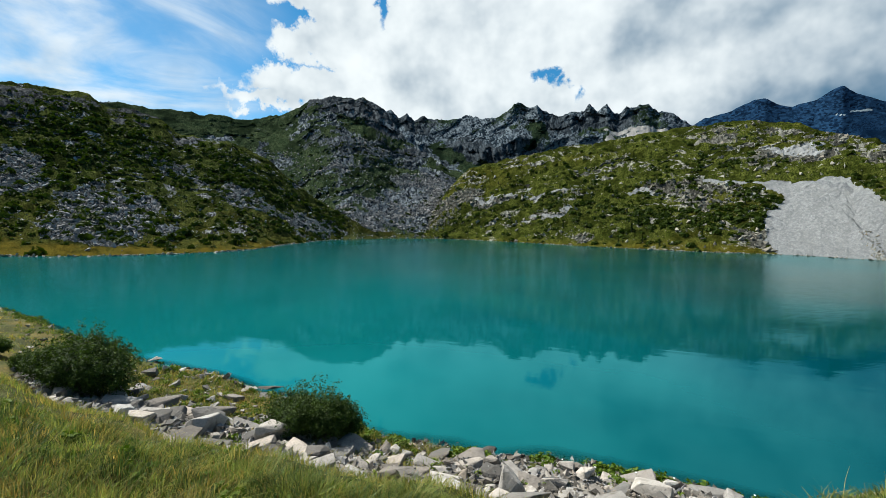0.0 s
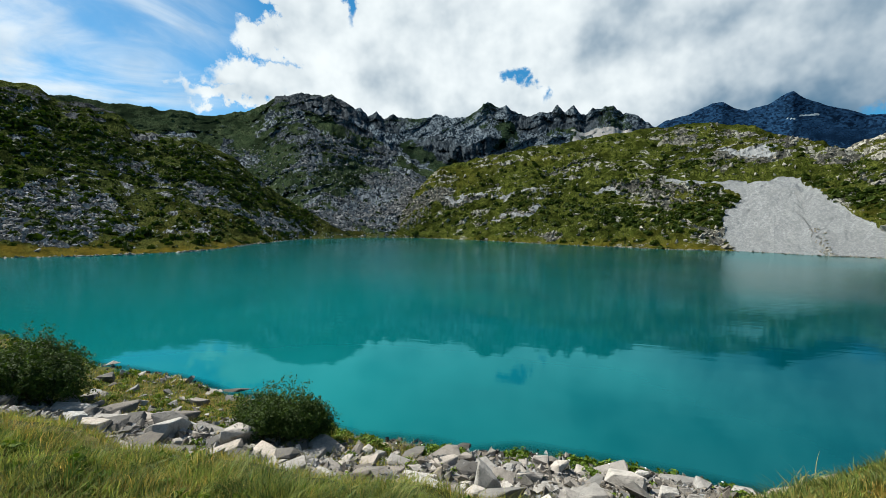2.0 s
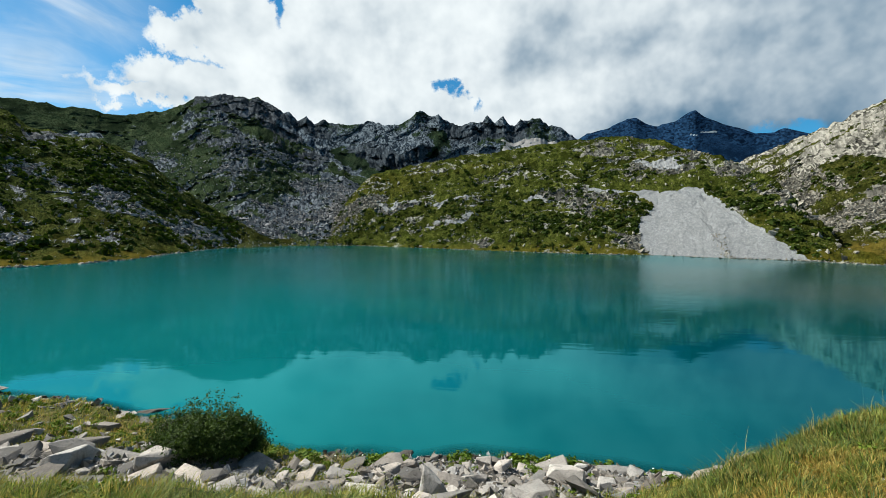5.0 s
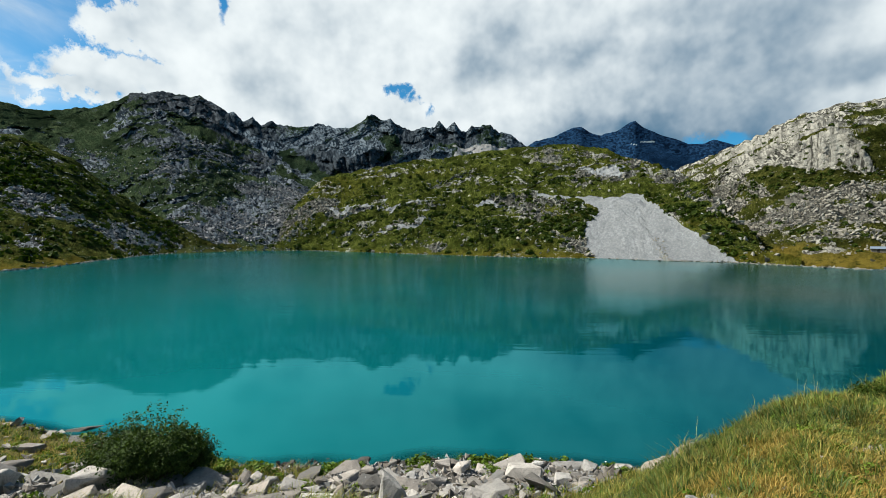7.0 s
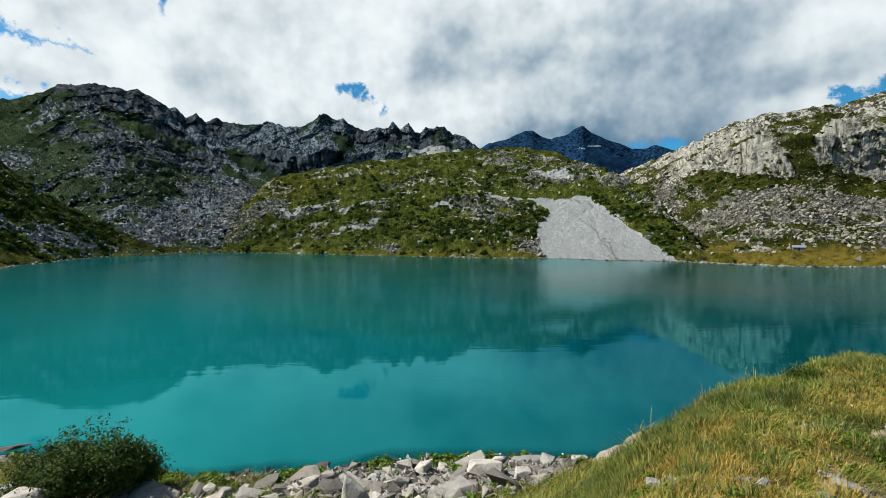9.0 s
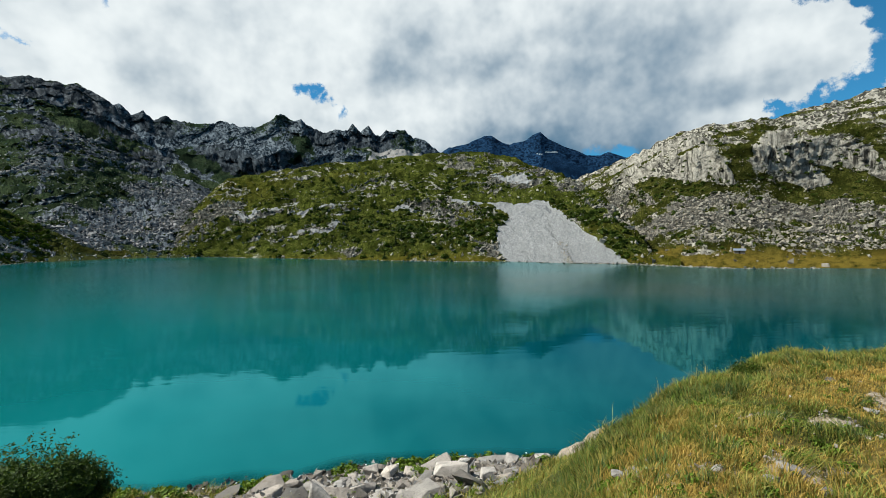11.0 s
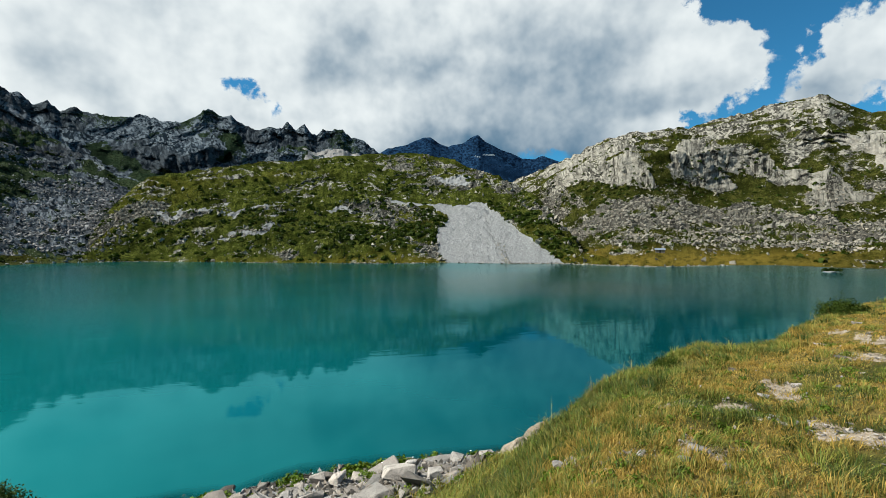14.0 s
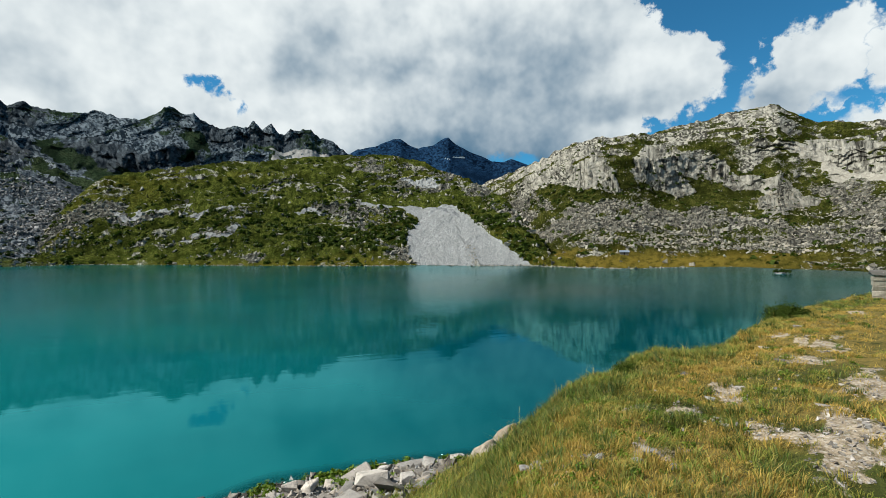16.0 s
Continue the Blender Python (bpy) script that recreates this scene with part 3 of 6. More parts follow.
def bank_zones(x, y):
    """Bare stony soil and dry turf on the near bank."""
    az, r = np.degrees(np.arctan2(x, y)), np.hypot(x, y)
    p = np.stack([x, y, 0 * x], -1)
    rn = line(NEAR_SHORE, az)
    n = fbm(p * 0.55, 3)
    stony = step(0.6, 1.05, n + 0.5 * fbm(p * 3.3 + 7, 3)) * 0.6 * step(16, 34, az)
    # the worn footpath along the bank, and bare patches beside it
    for ba, br, wa, wr in ((61.5, 5.4, 3.2, 1.1), (64.5, 7.4, 2.6, 1.0), (52.6, 6.8, 2.8, 0.5), (56.8, 12.0, 0.9, 0.5), (58.5, 9.2, 2.0, 0.4), (26.5, 4.25, 3.2, 0.2), (44.0, 4.2, 3.8, 0.24), (37.0, 4.0, 2.4, 0.2), (48.0, 5.6, 2.4, 0.3), (55.5, 5.0, 2.0, 0.3), (41.5, 5.4, 2.0, 0.24), (62.5, 17.0, 0.8, 0.9), (50.5, 5.3, 1.8, 0.2), (31.5, 3.8, 1.6, 0.14), (60.0, 11.0, 1.6, 0.7)):
        d = np.sqrt(((az - ba) / wa) ** 2 + ((r - br) / wr) ** 2) + 0.75 * fbm(p * 2.6 + 3, 4, 0.6) + 0.45 * fbm(p * 9.0, 3)
        stony = np.maximum(stony, (0.62 if br * wr < 2.9 else 0.72) * step(1.25, 0.6, d))
    below = step(0.8, 1.0, r / line(BANK_R2, az))
    stony = np.maximum(stony, below * (0.25 + 0.5 * n) * step(-32, -20, az) * step(26, 18, az))
    stony = np.maximum(stony, step(rn - 0.8, rn + 0.2, r))
    patch = fbm(p * 0.75 + 40, 4, 0.6)
    edge = step(0.62, 0.92, r / line(BANK_R1, az)) * step(50, 40, az)
    right = step(10, 24, az)
    dry = right * step(-1.1, -0.05, patch) * (1 - 0.8 * edge) + (1 - right) * np.clip(0.14 + 0.6 * step(0.0, 0.6, patch), 0, 1) * (1 - 0.5 * step(-45, -30, az))
    return np.clip(stony, 0, 1), dry


g_stony, g_dry = bank_zones(g_v[:, 0], g_v[:, 1])
tagged(new("ground", mesh_of("ground", g_v, grid_faces(len(g_r), len(g_az), True), M_GROUND, stony=g_stony, dry=g_dry)),
       "grassy lake bank with dry turf, bare stony soil and a worn footpath", "ground", kind="structure")

# the lake's surface: a fan from the near shore to the far one
l_az = np.arange(-84, 77.01, 0.5)
l_s = np.concatenate([np.linspace(0, 0.02, 8), np.linspace(0.03, 0.2, 30), np.linspace(0.21, 1, 40)])
L_AZ, L_S = np.meshgrid(l_az, l_s)
l_n, l_f = lake_span(L_AZ)
L_R = (l_n - 1.5) + (l_f + 5 - l_n) * L_S
l_v = polar(L_AZ, L_R, 0 * L_R).reshape(-1, 3)
l_depth = np.clip(-ground_at(l_v[:, 0], l_v[:, 1]), 0, 9)
lake = new("water", mesh_of("water", l_v, grid_faces(len(l_s), len(l_az)), M_WATER, depth=l_depth, cloud_sheen=np.clip(0.5 - (L_AZ.ravel() + 2) / 62, 0, 1), breeze_sheen=step(13, 65, np.hypot(l_v[:, 0], l_v[:, 1])) * (0.8 + 0.3 * fbm(l_v / 30.0, 3))))
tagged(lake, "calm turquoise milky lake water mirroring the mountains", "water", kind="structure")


class Hill:
    """A hillside that rises from its foot to a crest and falls away behind it. The plan is in bearings (degrees) and distances; s runs
    from 0 at the foot to 1 at the crest."""

    def __init__(self, foot, foot_z, crest_r, crest_el, rise, rough, grain, jag=0.0, jag_scale=40.0, stretch=1.0, zones=None, seed=0, fine=0.16, ledge=0.0, carve=None, upright=0.9):
        self.foot, self.foot_z, self.crest_r, self.crest_el, self.rise = foot, foot_z, crest_r, crest_el, rise
        self.rough, self.grain, self.jag, self.jag_scale, self.stretch, self.zones, self.seed, self.fine = rough, grain, jag, jag_scale, stretch, zones, seed, fine
        self.ledge, self.carve, self.upright, self.scarp = ledge, carve, upright, 0.0

    def place(self, az, s):
        az, s = np.asarray(az, float), np.asarray(s, float)
        rb, rc = curve(self.foot, az), curve(self.crest_r, az)
        zb = self.foot_z
        el_b, el_c = np.degrees(np.arctan2(zb - EYE, rb)), line(self.crest_el, az)
        q = polar(az, rc, 0 * az)
        el_c = el_c + self.jag * ridged(q / self.jag_scale + self.seed, 4, 0.55) * step(0.86, 1.0, s)
        up = np.clip(s, 0, 1)
        el = el_b + (el_c - el_b) * up
        r = rb + (rc - rb) * line(self.rise, up)
        z = EYE + r * np.tan(np.radians(el))
        # behind the crest
        back = np.clip(s - 1, 0, None)
        r2 = r + back * rc * 0.6
        z = np.where(s > 1, z - back * (0.55 * rc) * (0.12 + 0.9 * back), z)
        p = polar(az, r2, z * self.stretch)
        grow = step(0.0, 0.22, s)
        front = np.stack([np.radians(az) * rc.mean(), np.radians(el) * rc.mean() * 1.15, back * rc], -1)
        n1, n2 = fbm(p / self.grain + self.seed, 4, 0.52), ridged(p / (self.grain * 0.5) + self.seed + 5, 4, 0.6)
        hold = grow * (1 - 0.55 * step(0.93, 1.0, s) * step(1.1, 1.0, s))
        n3 = ridged(p / (self.grain * 0.14) + self.seed + 9, 3, 0.7)
        dr = self.rough * n1 * 0.8
        dz = self.rough * (0.16 * n2 + 0.5 * self.fine * n3) * np.clip(250 / r, 0.25, 1)
        if self.zones:
            z5 = self.zones(az, el, s, p)
            dr, dz = dr * (1 - z5[3]), dz * (1 - z5[3])
            if len(z5[4]) > 2:  # buttresses and clefts in the cliffs
                q = front * (1, self.upright, 1) + front[:, [1, 0, 2]] * (0.35, 0, 0)
                dr = dr + z5[4][2] * self.rough * (0.3 * ridged(q / (0.26 * self.grain) + self.seed, 4, 0.6) - 0.5 * step(0.3, 0.6, fbm(q / (0.6 * self.grain) + 80, 3)))
        k = hold * np.clip(r / 250, 0.5, 3)
        if self.ledge:  # uneven terraces: turf on the treads, bare rock on the scarps
            q = z / self.ledge + 1.5 * fbm(p / (self.grain * 1.1) + self.seed + 70, 4, 0.55)
            fr = q - np.floor(q)
            some = step(-0.35, 0.35, fbm(p / (self.grain * 0.9) + self.seed + 40, 3)) * (1 - np.clip(z5[1], 0, 1)) * (1 - z5[3]) * hold
            self.scarp = step(0.5, 0.72, fr) * some
            dr = dr + self.ledge * 0.95 * some * (step(0.0, 0.5, fr) - fr) / k.clip(0.3)
        if self.carve:
            dr = dr + self.carve(az, el) / k.clip(0.3)
        out = polar(az, r2 + dr * k * 1.0, z + (0.45 * dr + dz) * k)
        return out, el

    def build(self, name, az0, az1, daz, rows, mat, label, category):
        a = np.arange(az0, az1 + 1e-6, daz)
        s = np.concatenate([np.linspace(0, 1, rows), 1 + np.linspace(0, 1, 14)[1:] ** 1.5])
        A, S = np.meshgrid(a, s)
        v, el = self.place(A.ravel(), S.ravel())
        scarp = self.scarp
        rock, pale, dry, _, kinds = self.zones(A.ravel(), el, S.ravel(), v)
        rock = np.clip(rock + 0.6 * scarp, 0, 1)
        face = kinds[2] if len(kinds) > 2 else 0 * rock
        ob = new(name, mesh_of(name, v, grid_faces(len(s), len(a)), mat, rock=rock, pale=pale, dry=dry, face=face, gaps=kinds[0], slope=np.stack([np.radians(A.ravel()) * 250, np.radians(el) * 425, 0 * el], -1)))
        return tagged(ob, label, category, kind="structure")


def spot(az, el, a, e, ra, re, lean=0.0):
    """1 inside an oval patch of hillside (bearing, height angle), 0 outside, soft at the rim."""
    da = az - a
    de = el - e - lean * da
    return step(1.15, 0.75, np.sqrt((da / ra) ** 2 + (de / re) ** 2))


def stripe(az, el, a0, e0, a1, e1, w):
    """1 along a strip that runs down a slope."""
    d = np.hypot(a1 - a0, e1 - e0)
    t = np.clip(((az - a0) * (a1 - a0) + (el - e0) * (e1 - e0)) / d**2, 0, 1)
    return step(1.25 * w, 0.6 * w, np.hypot(az - a0 - t * (a1 - a0), el - e0 - t * (e1 - e0)))


def stray(az, el, p, scale, wa, we):
    """Bearings and height angles pushed about, so that patches get ragged rims."""
    return az + wa * fbm(p / scale + 3, 4, 0.6), el + we * fbm(p / scale + 50, 4, 0.6)


def zones_left(az, el, s, p):
    az, el = stray(az, el, p, 14, 1.4, 0.6)
    n = fbm(p / 18.0, 4)
    talus = np.maximum.reduce([spot(az, el, -57.5, 0.6, 4.5, 2.8), spot(az, el, -64.5, 4.5, 3.0, 2.4), stripe(az, el, -53.5, 7.6, -48.5, 4.5, 0.7), stripe(az, el, -46, 3.6, -35.5, -0.7, 0.9), stripe(az, el, -58, 3, -51, -0.8, 0.8)])
    crag = np.maximum.reduce([spot(az, el, -62, 11.4, 5.5, 1.0), spot(az, el, -65, 9.6, 3.0, 1.4), spot(az, el, -54.5, 11.0, 2.5, 0.6), 0.7 * spot(az, el, -50, 8.8, 2.5, 0.6)])
    rock = np.clip(0.02 + 0.2 * n + 0.95 * talus + 0.6 * crag + 0.2 * step(0.4, 0.9, n), 0, 1)
    scrub = np.clip(spot(az, el, -58, 8.0, 12, 2.9, -0.12) + spot(az, el, -47, 5.6, 8, 2.0, -0.35) + 0.6 * spot(az, el, -63, 3.0, 3, 1.6) - 1.2 * talus, 0, 1) * step(-0.5, 0.25, n)
    dry = step(-1.7, -2.8, el) * 0.7 + 0.12 * step(3, -1, el)
    return rock, 0 * az, dry, 0.35 * talus, np.stack([talus, scrub * (1 - 0.6 * crag), crag])


def zones_dome(az, el, s, p):
    az, el = stray(az, el, p, 30, 2, 0.9)
    n = fbm(p / 30.0, 4)
    talus = np.maximum.reduce([spot(az, el, -27, 1.9, 7.0, 1.7), spot(az, el, -23.5, 3.6, 4.0, 2.2, -0.3), spot(az, el, -20.5, 5.6, 3.0, 1.4, -0.3), stripe(az, el, -42, 9, -33, 6.5, 0.8), 0.6 * stripe(az, el, -37, 12.6, -26, 8.2, 0.5)]) * step(0.6, 0.1, n)
    green = np.maximum.reduce([stripe(az, el, -45, 12.2, -36, 7.5, 1.3), stripe(az, el, -22, 7.8, -17, 5.5, 0.7), spot(az, el, -50, 11.5, 6, 2.5), spot(az, el, -28, -0.9, 14, 1.1), 0.8 * spot(az, el, -33.5, 1.2, 3.0, 1.6, -0.4)])
    talus = talus * (1 - 0.9 * green)
    crag = np.clip(spot(az, el, -32.5, 14.5, 7, 1.6) + stripe(az, el, -28.2, 13, -25.5, 8.8, 1.3) + 0.6 * spot(az, el, -34, 9.6, 6, 1.2) + 0.6 * spot(az, el, -31, 7.6, 3, 0.9), 0, 1)
    rock = np.clip(0.26 + 0.5 * n + 0.9 * talus + 0.55 * crag - 0.8 * green, 0, 1)
    scrub = np.clip(spot(az, el, -31, 5.2, 5, 1.0) + spot(az, el, -20.5, 3.2, 2.4, 0.8) + 0.5 * spot(az, el, -32, 8.5, 6, 1.5), 0, 1) * step(-0.4, 0.3, n)
    dry = 0.4 * step(0.3, -1.2, el)
    return rock, 0 * az, dry, 0.5 * np.maximum(talus, green), np.stack([talus, scrub, 0.9 * crag * (1 - green)])


def zones_ridge(az, el, s, p):
    az, el = stray(az, el, p, 40, 1.2, 0.8)
    n = fbm(p / 45.0, 4)
    green = np.maximum.reduce([stripe(az, el, -21, 9.5, -15, 7.0, 0.9), stripe(az, el, -9, 12.0, -11, 9.5, 0.8), spot(az, el, -2, 11, 3, 0.6)])
    rock = np.clip(0.72 + 0.35 * n - 0.75 * green, 0, 1)
    pale = np.clip(spot(az, el, 2.5, 10.9, 4, 0.5) * 0.8, 0, 1)
    return rock, pale, 0 * az, 0.4 * green, np.stack([0 * az, 0 * az, np.clip(np.maximum.reduce([spot(az, el, -17.5, 9.2, 4.5, 1.7), spot(az, el, -11, 9.6, 2.5, 1.2), spot(az, el, -1.5, 12.2, 4, 1.2), spot(az, el, -7, 12.4, 3, 0.9), spot(az, el, -24.5, 12.6, 3, 1.0)]) - green, 0, 1)])


def fan_edges(el):
    """The bearings between which the grey rubble fan lies, at a height angle."""
    return line(((-2.6, 16.6), (-1.0, 15.5), (0.6, 14.6), (2.0, 15.3), (3.0, 16.7), (3.9, 16.4), (4.4, 15.2), (4.9, 14.6), (5.3, 17.0)), el), line(((-2.6, 31.0), (-1.6, 29.6), (0.5, 26.6), (2.6, 24.2), (4.2, 22.4), (5.0, 21.4)), el)


def fan_relief(az, el):
    """Rills, a rib and the washed-out gully of the rubble fan, in metres away from the viewer."""
    a0, a1 = fan_edges(el)
    inside = step(-0.3, 0.6, az - a0) * step(-0.3, 0.6, a1 - az) * step(5.2, 4.4, el)
    way = np.degrees(np.arctan2(az - 20.7, 6.0 - el))
    p = np.stack([way / 4.0, el * 0.25, 0 * el], -1)
    line_a = line(((-3, 24.8), (-2.4, 24.3), (-0.9, 22.7), (1.7, 21.2), (3.9, 20.9), (5, 20.7)), el)
    cut = np.exp(-(((az - line_a) / 0.22) ** 2)) * step(4.6, 3.6, el)
    rib = np.exp(-(((az - line_a - 0.75) / 0.5) ** 2)) * step(-1.5, 2.5, el)
    return inside * (0.9 * ridged(p, 3) * 0.6 + 1.8 * cut - 4.5 * rib + 0.5 * fbm(np.stack([az, el, 0 * az], -1) * 1.4, 4))


def zones_knoll(az, el, s, p):
    n, n2 = fbm(p / 14.0, 4), fbm(p / 40.0 + 30, 3)
    a0, a1 = fan_edges(el)
    wob = 0.3 * n
    a0 = a0 + 0.3 * fbm(p / 4.0, 3)
    fan = step(-0.2, 0.2, az - a0 + wob) * step(0.2, -0.2, az - a1 + wob) * step(5.3, 4.9, el + 0.35 * n)
    track = stripe(az, el, 9.3, 5.2, 16.8, 5.0, 0.16)
    raw, az, el = el, *stray(az, el, p, 12.0, 1.5, 0.6)
    talus = np.maximum.reduce([stripe(az, el, -4.6, 3.2, -9.8, 0.6, 0.5), stripe(az, el, -1.0, 7.8, -4.2, 6.2, 0.3), spot(az, el, -4.5, 4.3, 2.0, 0.35), spot(az, el, -21.5, 1.8, 3.5, 2.2), spot(az, el, -8.5, 4.2, 2.5, 0.4), 0.8 * spot(az, el, -16.5, 3.6, 4, 1.0), spot(az, el, 17, 7.0, 3.5, 1.0), 0.7 * spot(az, el, 12, 10.2, 5, 0.8), spot(az, el, 4.6, 4.6, 2.2, 0.7), spot(az, el, 9.5, 3.6, 3.5, 1.2) * 0.8, stripe(az, el, 12, 0.5, 16.2, -1.6, 0.35), spot(az, el, -6, -1.0, 3, 0.4), spot(az, el, 21.0, 9.0, 3.5, 0.8), stripe(az, el, 24, 7.0, 30, 2.0, 0.8)])
    rock = np.clip(0.09 + 0.36 * n + 0.22 * n2 + 0.8 * talus * step(-0.6, 0.2, n), 0, 1) * (1 - fan)
    scrub = np.clip(1.1 * spot(az, el, 11.5, 2.2, 5.5, 2.4) + 0.9 * spot(az, el, 5.5, 0.2, 6, 1.9) + 0.8 * spot(az, el, 11.5, 7.3, 4.5, 1.3, -0.1) + stripe(az, el, 22.8, 4.6, 28.5, 0.6, 0.95) + 0.35 * spot(az, el, 0, 3, 9, 3), 0, 1) * step(-0.35, 0.35, n) * (1 - fan) * (1 - track)
    dry = 0.5 * step(-0.9, -2.0, raw) + 0.2 * step(0.0, 0.6, n2)
    scree = 0.75 * np.maximum.reduce([stripe(az, el, -4.6, 3.0, -9.8, 0.5, 0.42), spot(az, el, -4.5, 4.4, 1.8, 0.3), spot(az, el, -8.6, 4.2, 1.6, 0.35), spot(az, el, -14, 3.9, 2.4, 0.35), spot(az, el, 3.0, 4.2, 2.0, 0.5), spot(az, el, 17.5, 7.6, 2.2, 0.5)]) * step(-0.7, 0.0, n)
    return rock, np.maximum.reduce([fan, track, scree]), dry, np.maximum(0.55 * fan, 0.6 * track), np.stack([talus * (1 - fan), scrub])


def zones_right(az, el, s, p):
    n, n2 = fbm(p / 16.0, 4), fbm(p / 50.0 + 12, 3)
    raw_az, raw, az, el = az, el, *stray(az, el, p, 18.0, 1.4, 0.8)
    cliff = np.maximum.reduce([spot(az, el, 37.2, 8.9, 2.9, 2.2, -0.12), spot(az, el, 39.4, 7.8, 1.3, 1.7), spot(az, el, 44.6, 9.0, 1.9, 2.3, -0.4), spot(az, el, 46.4, 7.0, 1.6, 1.9, -0.5), spot(az, el, 49.6, 8.0, 3.2, 1.5, -0.42), spot(az, el, 52.5, 6.6, 1.8, 1.0, -0.3), spot(az, el, 56.2, 4.6, 2.6, 1.6, -0.2), spot(az, el, 61.5, 8.2, 4.5, 1.4, -0.25), 0.6 * spot(az, el, 31.5, 9.0, 2.6, 1.4, 0.45), 0.6 * spot(az, el, 55.5, 13.3, 1.8, 0.5)])
    cliff = cliff * step(-0.9, -0.4, n + 0.3 * n2)
    green = np.maximum.reduce([stripe(az, el, 42.3, 10.8, 41.2, 6.4, 0.8), spot(az, el, 36, 5.9, 5.5, 0.9, -0.08), spot(az, el, 47.0, 4.4, 3.6, 1.1, -0.15), spot(az, el, 50.5, 4.6, 3.0, 1.3, -0.2), stripe(az, el, 51, 8.2, 55, 6.6, 0.7), stripe(az, el, 53, 3.6, 58.5, 2.2, 0.7), stripe(az, el, 58.6, 5.0, 60.4, 2.6, 0.7), spot(az, el, 60, 10.2, 5, 0.6), spot(az, el, 33, 4.4, 3.0, 0.8), spot(az, el, 43, 11.6, 2.2, 0.5)]) * (1 - 0.8 * cliff)
    meadow = step(-0.6, -1.5, raw + 0.3 * n) * step(66, 50, raw_az)
    shute = np.maximum(stripe(az, el, 57.8, 8.6, 66, 4.4, 0.7), 0.35 * spot(az, el, 52, 12.6, 6, 0.9))
    rock = np.clip(0.5 + 0.45 * n + 0.2 * n2 + 0.6 * cliff - 0.7 * green - 0.9 * meadow, 0, 1)
    talus = np.clip(step(6.5, 4.5, el) * step(-1.3, -0.3, el) * (1 - green) * step(-0.7, 0.1, n), 0, 1)
    scrub = 0.45 * green * step(0.0, 0.5, n) + 0.5 * spot(az, el, 36, 5.6, 6, 0.8) * step(-0.1, 0.4, n)
    strand = step(0.012, 0.007, s) * step(46, 49, raw_az)
    return rock, np.clip(shute + 0.8 * strand, 0, 1), np.clip(meadow * 0.8, 0, 1), np.clip(0.9 * meadow + 0.3 * green, 0, 0.95), np.stack([talus, scrub, cliff])


def zones_far(az, el, s, p):
    n = fbm(p / 300.0, 4)
    snow = np.clip(stripe(az, el, 21.0, 11.0, 22.4, 11.0, 0.12) + stripe(az, el, 20.0, 10.8, 20.6, 10.6, 0.07), 0, 1)
    return np.clip(0.6 + 0.4 * n, 0, 1), snow, 0 * az, 0 * az, np.stack([0 * az, 0 * az])


INLET = tuple((a, r) for a, r in FAR_SHORE if -50 < a < -10)
HILL_LEFT = Hill(FAR_SHORE, -0.6, ((-110, 300), (-65, 290), (-52, 300), (-46, 290), (-40, 285), (-33, 275), (-28, 285), (-24, 280)),
                 ((-110, 14), (-84, 14), (-65.5, 12.0), (-61, 12.3), (-58.3, 12.4), (-56.9, 11.5), (-54.5, 11.6), (-52.6, 11.1), (-50.8, 9.8), (-48.7, 9.5), (-45.9, 9.4), (-41.8, 7.6), (-40, 6.0), (-38, 4.4), (-36, 2.9), (-33, 1.2), (-30, 0.0), (-27, -0.8), (-24, -1.4)),
                 ((0, 0), (0.12, 0.16), (0.5, 0.5), (0.85, 0.8), (1, 1)), 5.0, 26.0, 0.25, 18.0, 0.8, zones_left, 3, 0.2, 7.0)
HILL_DOME = Hill(((-70, 300), (-44, 300), (-38, 255), *((a, r - 3) for a, r in FAR_SHORE if -36 < a < -15), (-8, 240)), -0.5,
                 ((-70, 620), (-52, 640), (-42, 620), (-34, 560), (-28, 540), (-24, 480), (-20, 420), (-15, 380), (-8, 340)),
                 ((-70, 11.6), (-52.6, 12.0), (-49.7, 12.2), (-45.9, 12.0), (-43.5, 11.7), (-41, 12.3), (-38, 13.7), (-37, 14.5), (-35, 14.9), (-33.3, 15.3), (-31.5, 15.1), (-30.6, 15.4), (-29, 14.7), (-28, 13.9), (-26.9, 12.6), (-24.8, 10.5), (-20.6, 7.8), (-17, 6.2), (-13, 4), (-8, 1)),
                 ((0, 0), (0.08, 0.1), (0.3, 0.32), (0.55, 0.52), (0.8, 0.78), (0.9, 0.9), (1, 1)), 8.5, 36.0, 0.22, 30.0, 0.7, zones_dome, 11, 0.2, 13.0)
